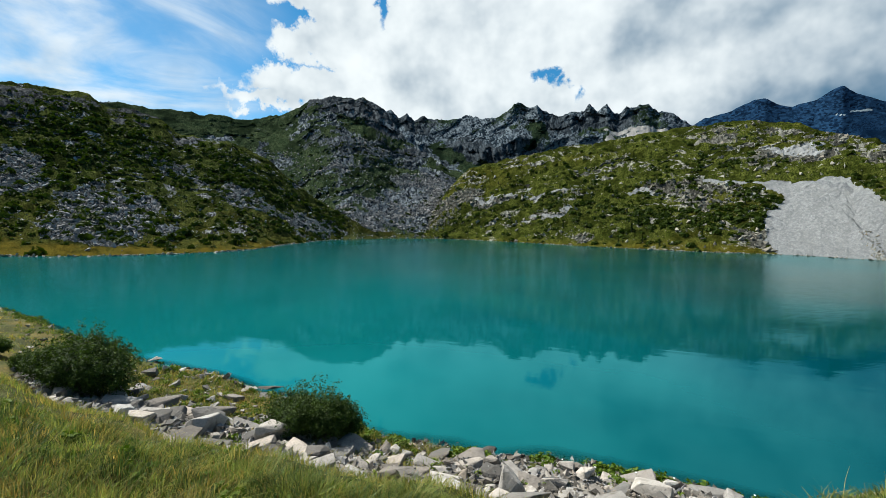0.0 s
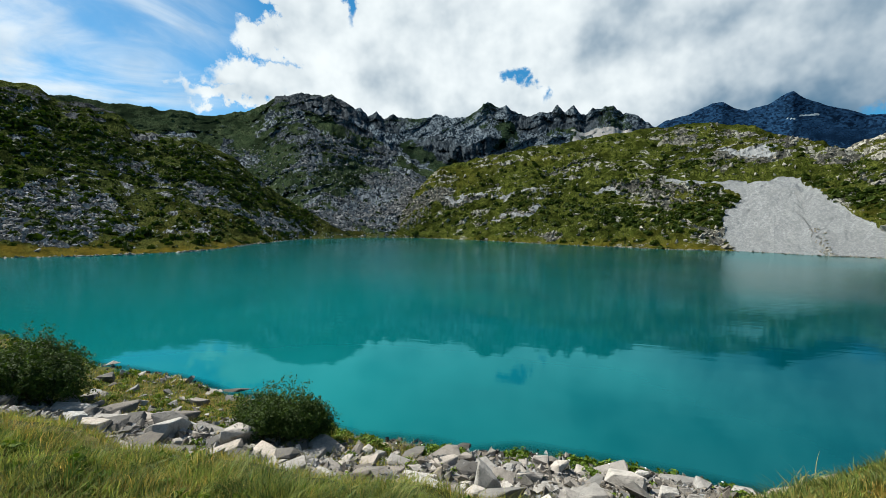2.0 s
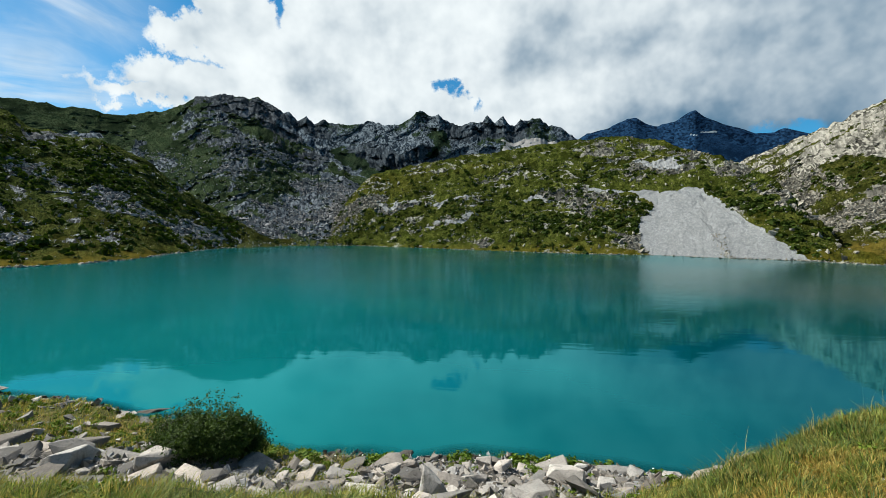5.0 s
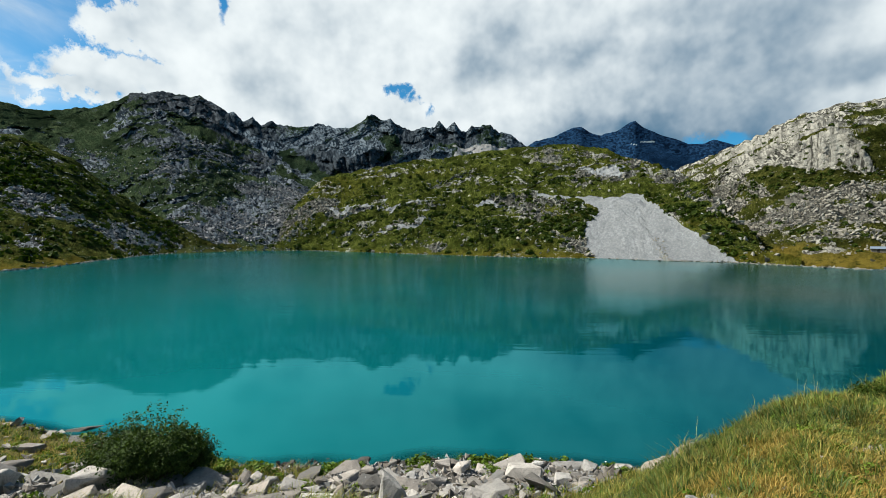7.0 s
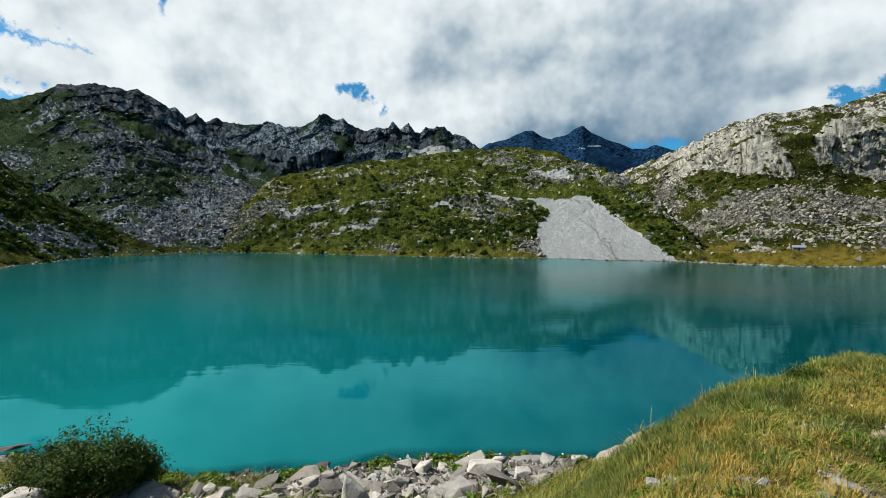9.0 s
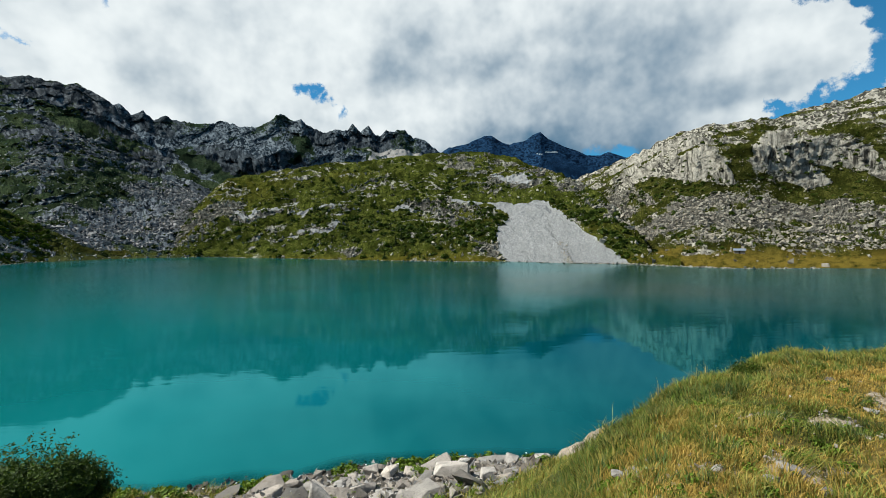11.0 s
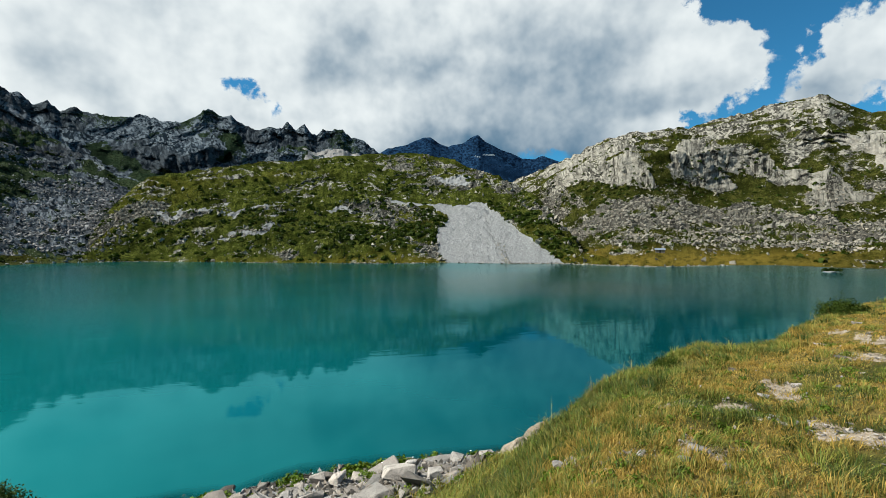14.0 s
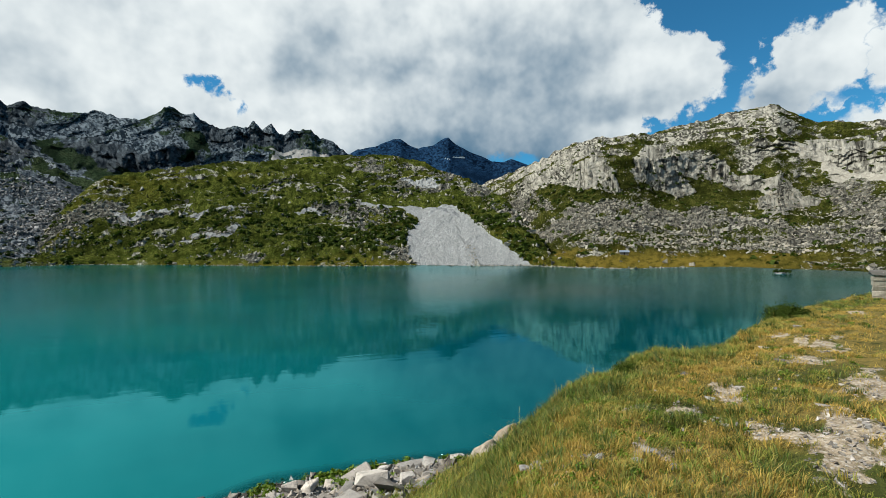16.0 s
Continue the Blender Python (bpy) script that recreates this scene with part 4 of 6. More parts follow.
HILL_RIDGE = Hill(((-45, 470), (-27, 470), (20, 430)), 20.0, ((-45, 900), (-24, 820), (-12, 740), (4, 760), (20, 800)),
                  ((-45, 11), (-32, 13), (-29, 13.2), (-27.2, 14.0), (-26.3, 13.3), (-25.2, 13.9), (-24.2, 13.2), (-23.6, 13.3), (-22, 12.9), (-20.8, 13.0), (-19, 13.2), (-17, 13.2), (-14.3, 13.7), (-13, 14.1), (-11.8, 14.8), (-10.3, 14.5), (-9.3, 14.5), (-8, 13.9), (-7.2, 13.7), (-6.5, 13.4), (-5, 13.9), (-3.8, 13.7), (-3, 14.1), (-2, 13.8), (-1.0, 14.2), (0.3, 13.3), (1.3, 13.7), (2.5, 14.0), (3.5, 13.9), (4.5, 12.9), (5.2, 13.0), (6.4, 12.2), (7.4, 11.7), (12, 10), (20, 8)),
                  ((0, 0), (0.3, 0.3), (0.55, 0.62), (0.72, 0.68), (0.85, 0.86), (1, 1)), 10.0, 46.0, 0.3, 26.0, 0.45, zones_ridge, 23, 0.2, 0.0, None, 0.6)
HILL_KNOLL = Hill(tuple((a, r - 1.0) for a, r in FAR_SHORE if -34 < a < 40), -0.6, ((-30, 300), (-20, 320), (-10, 335), (0, 345), (10, 340), (16, 325), (20, 300), (25, 265), (28, 225), (30, 200), (33, 170), (36, 160)),
                  ((-30, -2.0), (-25, -1.4), (-23.2, -0.4), (-22.2, 1.2), (-20.9, 3.4), (-19.2, 5.5), (-17.2, 7.3), (-12.2, 8.6), (-5.8, 9.75), (0.4, 10.5), (4, 10.9), (7, 11.2), (11, 11.3), (14, 11.15), (16, 10.8), (18, 10.3), (20.9, 9.1), (24.4, 7.65), (27.2, 6.1), (28.6, 4.6), (30, 2.6), (31.5, 0.8), (33, -1.4), (36, -2.2)),
                  ((0, 0), (0.1, 0.12), (0.5, 0.42), (0.58, 0.47), (0.62, 0.56), (0.85, 0.78), (1, 1)), 4.0, 22.0, 0.14, 14.0, 0.8, zones_knoll, 31, 0.26, 5.5, fan_relief)
HILL_RIGHT = Hill(tuple((a, r - 1.0) for a, r in FAR_SHORE if a > 20) + ((90, 80), (120, 90)), -0.5, ((20, 520), (27, 500), (34, 430), (40, 420), (50, 520), (58, 560), (70, 480), (120, 400)),
                  ((20, 4), (25.1, 7.9), (27, 8.5), (29.4, 9.5), (32.1, 10.5), (34.8, 11.8), (37.4, 12.6), (41.2, 12.5), (45.4, 12.45), (48.2, 13.0), (52, 13.5), (53, 13.45), (54.2, 13.75), (55, 13.6), (56.2, 13.75), (57, 13.1), (58, 12.1), (59.4, 11.45), (64, 10.7), (80, 10), (120, 9)),
                  ((0, 0), (0.07, 0.14), (0.12, 0.2), (0.5, 0.5), (0.58, 0.53), (0.82, 0.6), (0.9, 0.75), (1, 1)), 5.0, 24.0, 0.2, 16.0, 0.5, zones_right, 47, 0.2, 9.0, None, 0.35)
HILL_FAR = Hill(((0, 1500), (40, 1500)), 60.0, ((0, 2700), (20, 2500), (40, 2700)),
                ((0, 9), (5, 10.5), (7.5, 11.4), (8.9, 11.85), (10, 12.15), (11.9, 12.65), (13.6, 13.15), (14.4, 13.25), (15.3, 12.7), (16.7, 12.1), (18.4, 12.5), (19.6, 13.1), (20.4, 13.45), (21.3, 12.75), (23, 11.85), (25.9, 10.35), (27.4, 10.3), (28.3, 10.6), (29.4, 10.2), (33, 9), (40, 7)),
                ((0, 0), (1, 1)), 26.0, 260.0, 0.16, 160.0, 0.6, zones_far, 61, 0.05)

HILL_FAR.build("mountain_far", 0, 40, 0.14, 60, M_FAR, "distant rocky peak, blue haze in its colour, with a small snow patch", "mountain")
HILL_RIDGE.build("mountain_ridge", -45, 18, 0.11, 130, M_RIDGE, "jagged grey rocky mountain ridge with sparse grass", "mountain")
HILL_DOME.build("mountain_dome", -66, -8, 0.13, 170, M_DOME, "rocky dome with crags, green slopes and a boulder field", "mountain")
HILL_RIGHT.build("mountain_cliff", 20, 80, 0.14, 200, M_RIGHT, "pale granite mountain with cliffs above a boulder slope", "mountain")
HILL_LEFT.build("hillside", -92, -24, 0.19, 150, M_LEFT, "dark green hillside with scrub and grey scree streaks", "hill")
HILL_KNOLL.build("knoll", -30, 36, 0.13, 180, M_KNOLL, "olive green rocky knoll with a grey rubble fan", "hill")

# ---------------------------------------------------------------- small builders


def part(name, data, parent, label=""):
    ob = new(name, data)
    ob.parent = parent
    if label:
        ob["label"] = label
    return ob


def rock_mesh(seed, size=(1, 0.8, 0.5), points=13, chip=0.05, mat=None, taper=0.0, lo=0.22):
    """A broken block of about unit size: hull of scattered corners with chipped edges. Its base lies at z = 0."""
    rng = random.Random(seed)
    bm = bmesh.new()
    lean = rng.uniform(-0.25, 0.25), rng.uniform(-0.25, 0.25)
    for k in range(points):
        if k < 8:
            c = [(-1, 1)[k >> i & 1] * rng.uniform(lo, 1.0) for i in range(3)]
        else:
            c = [rng.uniform(-1, 1) for _ in range(3)]
            c[rng.randrange(3)] = rng.choice((-1, 1)) * rng.uniform(0.85, 1.1)
        w = 1 - taper * (c[2] * 0.5 + 0.5)
        bm.verts.new((c[0] * 0.5 * size[0] * w + lean[0] * c[2] * size[2] * 0.5, c[1] * 0.5 * size[1] * w + lean[1] * c[2] * size[2] * 0.5, c[2] * size[2] * 0.5))
    hull = bmesh.ops.convex_hull(bm, input=bm.verts)
    bmesh.ops.delete(bm, geom=[g for g in set(hull["geom_interior"] + hull["geom_unused"]) if isinstance(g, bmesh.types.BMVert)], context="VERTS")
    bmesh.ops.dissolve_limit(bm, angle_limit=radians(9), verts=bm.verts, edges=bm.edges)
    bmesh.ops.bevel(bm, geom=list(bm.edges), offset=chip * min(size), segments=1, affect="EDGES", profile=0.6)
    bmesh.ops.triangulate(bm, faces=bm.faces)
    low = min(v.co.z for v in bm.verts)
    for v in bm.verts:
        v.co.z -= low
    me = bpy.data.meshes.new("rock")
    bm.to_mesh(me)
    bm.free()
    me.materials.append(mat or M_STONE)
    return me


def hull_arrays(seed, points=9):
    """Corners and triangles of a coarse block, for scattering."""
    rng = random.Random(seed)
    bm = bmesh.new()
    for _ in range(points):
        d = [rng.choice((-1, 1)) * rng.uniform(0.35, 1.0) for _ in range(3)]
        bm.verts.new((d[0] * 0.55, d[1] * 0.42, d[2] * 0.34))
    hull = bmesh.ops.convex_hull(bm, input=bm.verts)
    bmesh.ops.delete(bm, geom=[g for g in set(hull["geom_interior"] + hull["geom_unused"]) if isinstance(g, bmesh.types.BMVert)], context="VERTS")
    bm.verts.index_update()
    out = np.array([v.co for v in bm.verts]), np.array([[v.index for v in f.verts] for f in bm.faces])
    bm.free()
    return out


def spins(n, rng, tilt=0.6):
    """n random turns, mostly about the upright, as matrices."""
    a, b, c = rng.uniform(0, 2 * np.pi, n), rng.normal(0, tilt, n), rng.normal(0, tilt, n)
    ca, sa_, cb, sb, cc, sc = np.cos(a), np.sin(a), np.cos(b), np.sin(b), np.cos(c), np.sin(c)
    o, z = np.ones(n), np.zeros(n)
    ra = np.stack([ca, -sa_, z, sa_, ca, z, z, z, o], -1).reshape(-1, 3, 3)
    rb = np.stack([o, z, z, z, cb, -sb, z, sb, cb], -1).reshape(-1, 3, 3)
    rc = np.stack([cc, z, sc, z, o, z, -sc, z, cc], -1).reshape(-1, 3, 3)
    return rb @ rc @ ra


def strew(name, places, sizes, shapes, mat, rng, label, category, tilt=0.6, squash=1.0, sink=0.15):
    """Many blocks joined into one mesh."""
    verts, faces, at = [], [], 0
    which = rng.integers(0, len(shapes), len(places))
    for k, (v, f) in enumerate(shapes):
        i = np.nonzero(which == k)[0]
        if not len(i):
            continue
        m = spins(len(i), rng, tilt) * sizes[i, None, None]
        q = np.einsum("nij,vj->nvi", m, v * (1, 1, squash)) + places[i, None, :]
        q[..., 2] += (0.3 - sink) * sizes[i, None] * squash
        verts.append(q.reshape(-1, 3))
        faces.append((f[None] + (at + np.arange(len(i)) * len(v))[:, None, None]).reshape(-1, 3))
        at += len(i) * len(v)
    me = mesh_of(name, np.concatenate(verts), np.concatenate(faces), mat, smooth=False)
    return tagged(new(name, me), label, category, kind="stuff")


def leaf_cards(centres, normals, size, rng, slim=0.5):
    """Diamond leaves at the given places, facing roughly along the normals."""
    n = len(centres)
    nrm = normals + rng.normal(0, 0.55, (n, 3))
    nrm /= np.linalg.norm(nrm, axis=1, keepdims=True) + 1e-9
    u = np.cross(nrm, rng.normal(0, 1, (n, 3)))
    u /= np.linalg.norm(u, axis=1, keepdims=True) + 1e-9
    w = np.cross(nrm, u)
    s = (np.asarray(size) * np.ones(n))[:, None]
    bend = nrm * s * 0.18
    v = np.stack([centres - u * s, centres + w * s * slim + bend, centres + u * s, centres - w * s * slim + bend], 1)
    return v.reshape(-1, 3), np.arange(4 * n).reshape(-1, 4)


def clumps(name, places, sizes, mat, rng, label, leaves=34, flat=0.62, leaf=0.26, category="scrub"):
    """Many low bushes, each a heap of leafy sprays, joined into one mesh."""
    n = len(places)
    d = rng.normal(0, 1, (n, leaves, 3))
    d[..., 2] = np.abs(d[..., 2])
    d /= np.linalg.norm(d, axis=-1, keepdims=True)
    lump = 0.62 + 0.42 * rng.random((n, leaves, 1))
    c = places[:, None] + d * lump * sizes[:, None, None] * np.array([0.6, 0.6, flat])
    v, f = leaf_cards(c.reshape(-1, 3), d.reshape(-1, 3), (leaf * sizes[:, None] * np.ones((n, leaves))).ravel() * rng.uniform(0.7, 1.3, n * leaves), rng, 0.62)
    return tagged(new(name, mesh_of(name, v, f, mat, smooth=False)), label, category, kind="stuff")


def on_hill(hill, az0, az1, n, rng, layer, s0=0.0, s1=0.98, base=0.0, power=1.0):
    """Scattered places on a hillside, thick where the zone says so."""
    az, s = rng.uniform(az0, az1, n), rng.uniform(s0, s1, n)
    v, el = hill.place(az, s)
    z = hill.zones(az, el, s, v)
    keep = rng.random(n) < np.clip(base + z[4][layer] ** power, 0, 1) * (1 - np.clip(z[1], 0, 1)) * (1 - 0.9 * np.clip(z[2] - 0.3, 0, 0.5) / 0.5)
    return v[keep]


def hill_spot(hill, az, el):
    """The place on a hillside at a bearing and height angle."""
    s = np.linspace(0, 1, 400)
    v, e = hill.place(np.full(400, float(az)), s)
    e = np.degrees(np.arctan2(v[:, 2] - EYE, np.hypot(v[:, 0], v[:, 1])))
    return v[int(np.argmin(np.abs(e - el)))]


# ---------------------------------------------------------------- boulders, scrub and trees on the hills

rng = np.random.default_rng(5)
BLOCKS = [hull_arrays(100 + k) for k in range(7)]


def boulders(hill, name, az0, az1, n, mat, lo, hi, label, base=0.02, s1=0.9, power=1.0):
    p = on_hill(hill, az0, az1, n, rng, 0, 0.01, s1, base, power)
    size = lo * (hi / lo) ** (rng.random(len(p)) ** 2.6)
    strew(name, p, size, BLOCKS, mat, rng, label, "boulders", 0.7, 1.0, 0.1)


boulders(HILL_LEFT, "scree_boulders", -72, -31, 52000, M_BLOCK, 0.35, 1.5, "grey broken scree boulders on the dark hillside", 0.015)
boulders(HILL_DOME, "talus_boulders", -45, -14, 60000, M_BLOCK, 0.55, 2.3, "grey talus boulders below the rocky dome", 0.05, 0.75)
boulders(HILL_KNOLL, "knoll_boulders", -28, 34, 26000, M_BLOCK_PALE, 0.3, 2.4, "pale granite boulders strewn over the olive knoll", 0.06, 0.99)
boulders(HILL_RIGHT, "slope_boulders", 24, 66, 56000, M_BLOCK_PALE, 0.35, 2.0, "pale granite boulders below the cliffs", 0.04, 0.98)


def scrub(hill, name, az0, az1, n, mat, lo, hi, label, base=0.0):
    p = on_hill(hill, az0, az1, n, rng, 1, 0.02, 0.97, base)
    size = lo + (hi - lo) * rng.random(len(p)) ** 2.4
    clumps(name, p - (0, 0, 0.15), size, mat, rng, label, 20, 0.55, 0.34)


scrub(HILL_LEFT, "hillside_scrub", -70, -33, 13000, M_SCRUB_OLIVE, 0.5, 3.0, "dark green alder scrub on the hillside", 0.16)
scrub(HILL_DOME, "dome_scrub", -48, -14, 9000, M_SCRUB, 0.8, 3.6, "dark dwarf scrub among talus", 0.06)
scrub(HILL_KNOLL, "knoll_scrub", -28, 32, 15000, M_SCRUB_OLIVE, 0.5, 2.9, "dark green dwarf scrub on the knoll", 0.09)
scrub(HILL_RIGHT, "cliff_scrub", 26, 72, 12000, M_SCRUB_OLIVE, 0.5, 2.6, "dark green scrub on ledges below the cliffs", 0.09)

# blocks at the foot of the rubble fan's gully
ga, ge = rng.normal(23.2, 0.25, 70), -2.3 + 2.6 * rng.random(70) ** 1.6
gp = np.array([hill_spot(HILL_KNOLL, a + 0.5 * (-e - 1.0), e) for a, e in zip(ga, ge)])
strew("gully_blocks", gp, rng.uniform(0.25, 0.8, 70), BLOCKS, M_BLOCK_PALE, rng, "grey blocks in the rubble fan's gully", "boulders", 0.6)

# stones along the far waterline
w_a = rng.uniform(-66, 48, 2200)
w_r = curve(FAR_SHORE, w_a) + rng.normal(0.2, 0.9, len(w_a))
keep = rng.random(len(w_a)) < 0.35 + 0.65 * (vnoise(np.stack([w_a * 0.35, 0 * w_a, 0 * w_a], -1)) > -0.1)
strew("waterline_stones", polar(w_a, w_r, 0 * w_a + 0.03)[keep], (0.25 + 0.8 * rng.random(keep.sum()) ** 3), BLOCKS, M_BLOCK_PALE, rng, "pale stones along the far waterline", "stones", 0.5, 0.6)

M_BARK, bark_t, bark_b, bark_co = material("bark", 0.9, 0.1)
link(bark_t, mix(bark_t, tex_noise(bark_t, bark_co, 9.0, 4, 0.7), (0.05, 0.04, 0.03), (0.14, 0.115, 0.09)), bark_b.inputs["Base Color"])


def limb(verts, faces, pts, r0, r1, sides=6):
    """A tapered tube through points, added to lists."""
    at = len(verts)
    for k, p in enumerate(pts):
        t = k / (len(pts) - 1)
        ahead = (Vector(pts[min(k + 1, len(pts) - 1)]) - Vector(pts[max(k - 1, 0)])).normalized()
        a = ahead.orthogonal().normalized()
        b = ahead.cross(a)
        for j in range(sides):
            q = 2 * math.pi * j / sides
            verts.append(tuple(Vector(p) + (a * math.cos(q) + b * math.sin(q)) * (r0 + (r1 - r0) * t)))
    for k in range(len(pts) - 1):
        for j in range(sides):
            faces.append((at + k * sides + j, at + k * sides + (j + 1) % sides, at + (k + 1) * sides + (j + 1) % sides, at + (k + 1) * sides + j))


def small_conifer(height, seed):
    """A stunted mountain spruce."""
    r = np.random.default_rng(seed)
    tree = new("conifer")
    v, f = [], []
    limb(v, f, [(0, 0, -0.3), (0.03, 0.02, height * 0.5), (0, 0, height * 0.97)], 0.09, 0.015)
    part("trunk", mesh_of("trunk", v, f, M_BARK), tree, "thin brown trunk")
    n = 900
    t = r.random(n) ** 0.8
    a = r.uniform(0, 2 * np.pi, n)
    whorl = 0.75 + 0.35 * np.sin(t * 34 + a * 1.0)
    rad = (1 - t) * height * 0.23 * whorl * r.uniform(0.35, 1.0, n)
    c = np.stack([rad * np.cos(a), rad * np.sin(a), height * (0.06 + 0.92 * t) - rad * 0.25], -1)
    nn = np.stack([np.cos(a), np.sin(a), 0 * a + 0.7], -1)
    lv, lf = leaf_cards(c, nn, 0.16 * height / 4, r, 0.4)
    part("crown", mesh_of("crown", lv, lf, M_SCRUB, smooth=False), tree, "dark needle crown with uneven branches")
    return tagged(tree, "small dark spruce standing on the rocky knoll", "tree", "spruces on the knoll")


first = None
for k, (a, e, h) in enumerate(((-5.6, 0.2, 3.6), (2.2, -0.1, 4.6), (2.9, 0.6, 4.0), (0.8, -1.6, 2.6), (3.4, -1.3, 2.8), (1.6, 2.2, 3.0), (5.2, -1.6, 2.4), (-13.6, 5.6, 2.4), (-1.2, 6.6, 2.4), (8.2, 2.8, 3.0), (9.4, -0.4, 2.6), (-16.4, 5.5, 2.2), (6.6, 5.2, 2.4), (13.2, 3.0, 2.6), (23.4, 6.6, 2.4), (-9.6, 6.6, 2.0))):
    p = hill_spot(HILL_KNOLL, a, e)
    m = pose(*p, 0, 0, 47.0 * k)
    if first is None:
        first = small_conifer(3.4, 7)
        first.matrix_basis = m @ Matrix.Diagonal((h / 3.4, h / 3.4, h / 3.4, 1))
    else:
        c = copy_thing(first, m)
        c.scale = (h / 3.4,) * 3

# ---------------------------------------------------------------- the hut across the lake and the islet


def box_mesh(name, lo, hi, mat, bevel=0.02):
    bm = bmesh.new()
    bmesh.ops.create_cube(bm, size=1)
    for v in bm.verts:
        v.co = Vector([(l + h) / 2 + c * (h - l) for l, h, c in zip(lo, hi, v.co)])
    if bevel:
        bmesh.ops.bevel(bm, geom=list(bm.edges), offset=bevel, segments=1, affect="EDGES")
    me = bpy.data.meshes.new(name)
    bm.to_mesh(me)
    bm.free()
    me.materials.append(mat)
    return me


M_SHEET, sh_t, sh_b, sh_co = material("roof_sheet", 0.5, 0.4)
link(sh_t, mix(sh_t, tex_noise(sh_t, sh_co, 3.0, 4, 0.6), (0.09, 0.11, 0.14), (0.16, 0.19, 0.23)), sh_b.inputs["Base Color"])
M_DARK, dk_t, dk_b, dk_co = material("dark_opening", 0.8, 0.1)
link(dk_t, mix(dk_t, tex_noise(dk_t, dk_co, 5.0, 3, 0.6), (0.02, 0.018, 0.015), (0.05, 0.045, 0.035)), dk_b.inputs["Base Color"])


def hut(at):
    h = new("hut")
    part("wall", box_mesh("wall", (-2.2, -1.4, -0.6), (2.2, 1.4, 1.15), M_BLOCK_PALE, 0.06), h, "rough grey stone wall")
    roof = []
    for side in (-1, 1):
        bm = bmesh.new()
        for x in (-2.5, 2.5):
            for y, z in ((side * 1.75, 1.0), (0, 1.95), (0, 2.05), (side * 1.75, 1.1)):
                bm.verts.new((x, y, z))
        bmesh.ops.convex_hull(bm, input=bm.verts)
        me = bpy.data.meshes.new("roof")
        bm.to_mesh(me)
        bm.free()
        me.materials.append(M_SHEET)
        roof.append(part("roof", me, h, "blue-grey sheet metal roof slope"))
    part("door", box_mesh("door", (-0.4, -1.46, -0.4), (0.35, -1.4, 1.0), M_DARK, 0.01), h, "dark plank door")
    h.matrix_basis = pose(*at, 0, 0, -38) @ Matrix.Scale(0.72, 4)
    return tagged(h, "small low stone hut with a blue-grey metal roof", "hut")


hut(hill_spot(HILL_RIGHT, 41.4, -1.05) + (0, 0, 0.2))

islet = new("islet", rock_mesh(71, (3.4, 2.0, 0.7), 16, 0.05, M_BLOCK))
islet.matrix_basis = pose(*polar(np.array(56.4), np.array(116.0), np.array(-0.45)), 0, 0, 30)
tagged(islet, "low grey rock islet standing out of the lake", "islet")
ip = polar(rng.normal(56.4, 0.35, 9), rng.normal(116.0, 0.5, 9), np.full(9, 0.3))
clumps("islet_scrub", ip, rng.uniform(0.5, 1.1, 9), M_SCRUB, rng, "dark scrub growing on the rock islet", 40)

# ---------------------------------------------------------------- stones of the near shore

ROCK_BAND = ((-64, 18.5), (-60, 16.3), (-55, 14.5), (-50, 12.9), (-42, 11.3), (-33, 10.2), (-25, 9.7), (-10, 9.7), (5, 10.2), (15, 11.0), (21, 11.7))
ROCK_HALF = ((-64, 1.4), (-55, 1.9), (-42, 1.9), (-30, 1.7), (-10, 1.7), (5, 1.5), (15, 0.8), (21, 0.5))
ROCKS = [rock_mesh(300 + k, s, 12 + k % 6, 0.035) for k, s in enumerate(((1.1, 0.8, 0.4), (1.1, 0.7, 0.32), (1.1, 0.9, 0.6), (1.2, 0.62, 0.4), (1.2, 0.85, 0.26), (1.1, 0.75, 0.5), (1, 0.8, 0.66), (1.2, 0.6, 0.28), (1.1, 0.9, 0.36), (1.1, 0.8, 0.34), (1.2, 0.95, 0.3), (1.1, 0.7, 0.45), (1.2, 0.8, 0.36), (1.15, 0.75, 0.3)))]


def shore_rock(az, r, size, turn, tip=0.0, roll=0.0, mesh=None, lift=0.0, label="angular pale grey granite block on the lake shore"):
    x, y = r * math.sin(radians(az)), r * math.cos(radians(az))
    z = float(ground_at(np.array([x]), np.array([y]))[0])
    ob = new("shore_rock", mesh or random.choice(ROCKS))
    ob.matrix_basis = pose(x, y, z - 0.08 * size + lift, tip, roll, turn) @ Matrix.Scale(size, 4)
    return tagged(ob, label, "rock", "rocks on the shore")


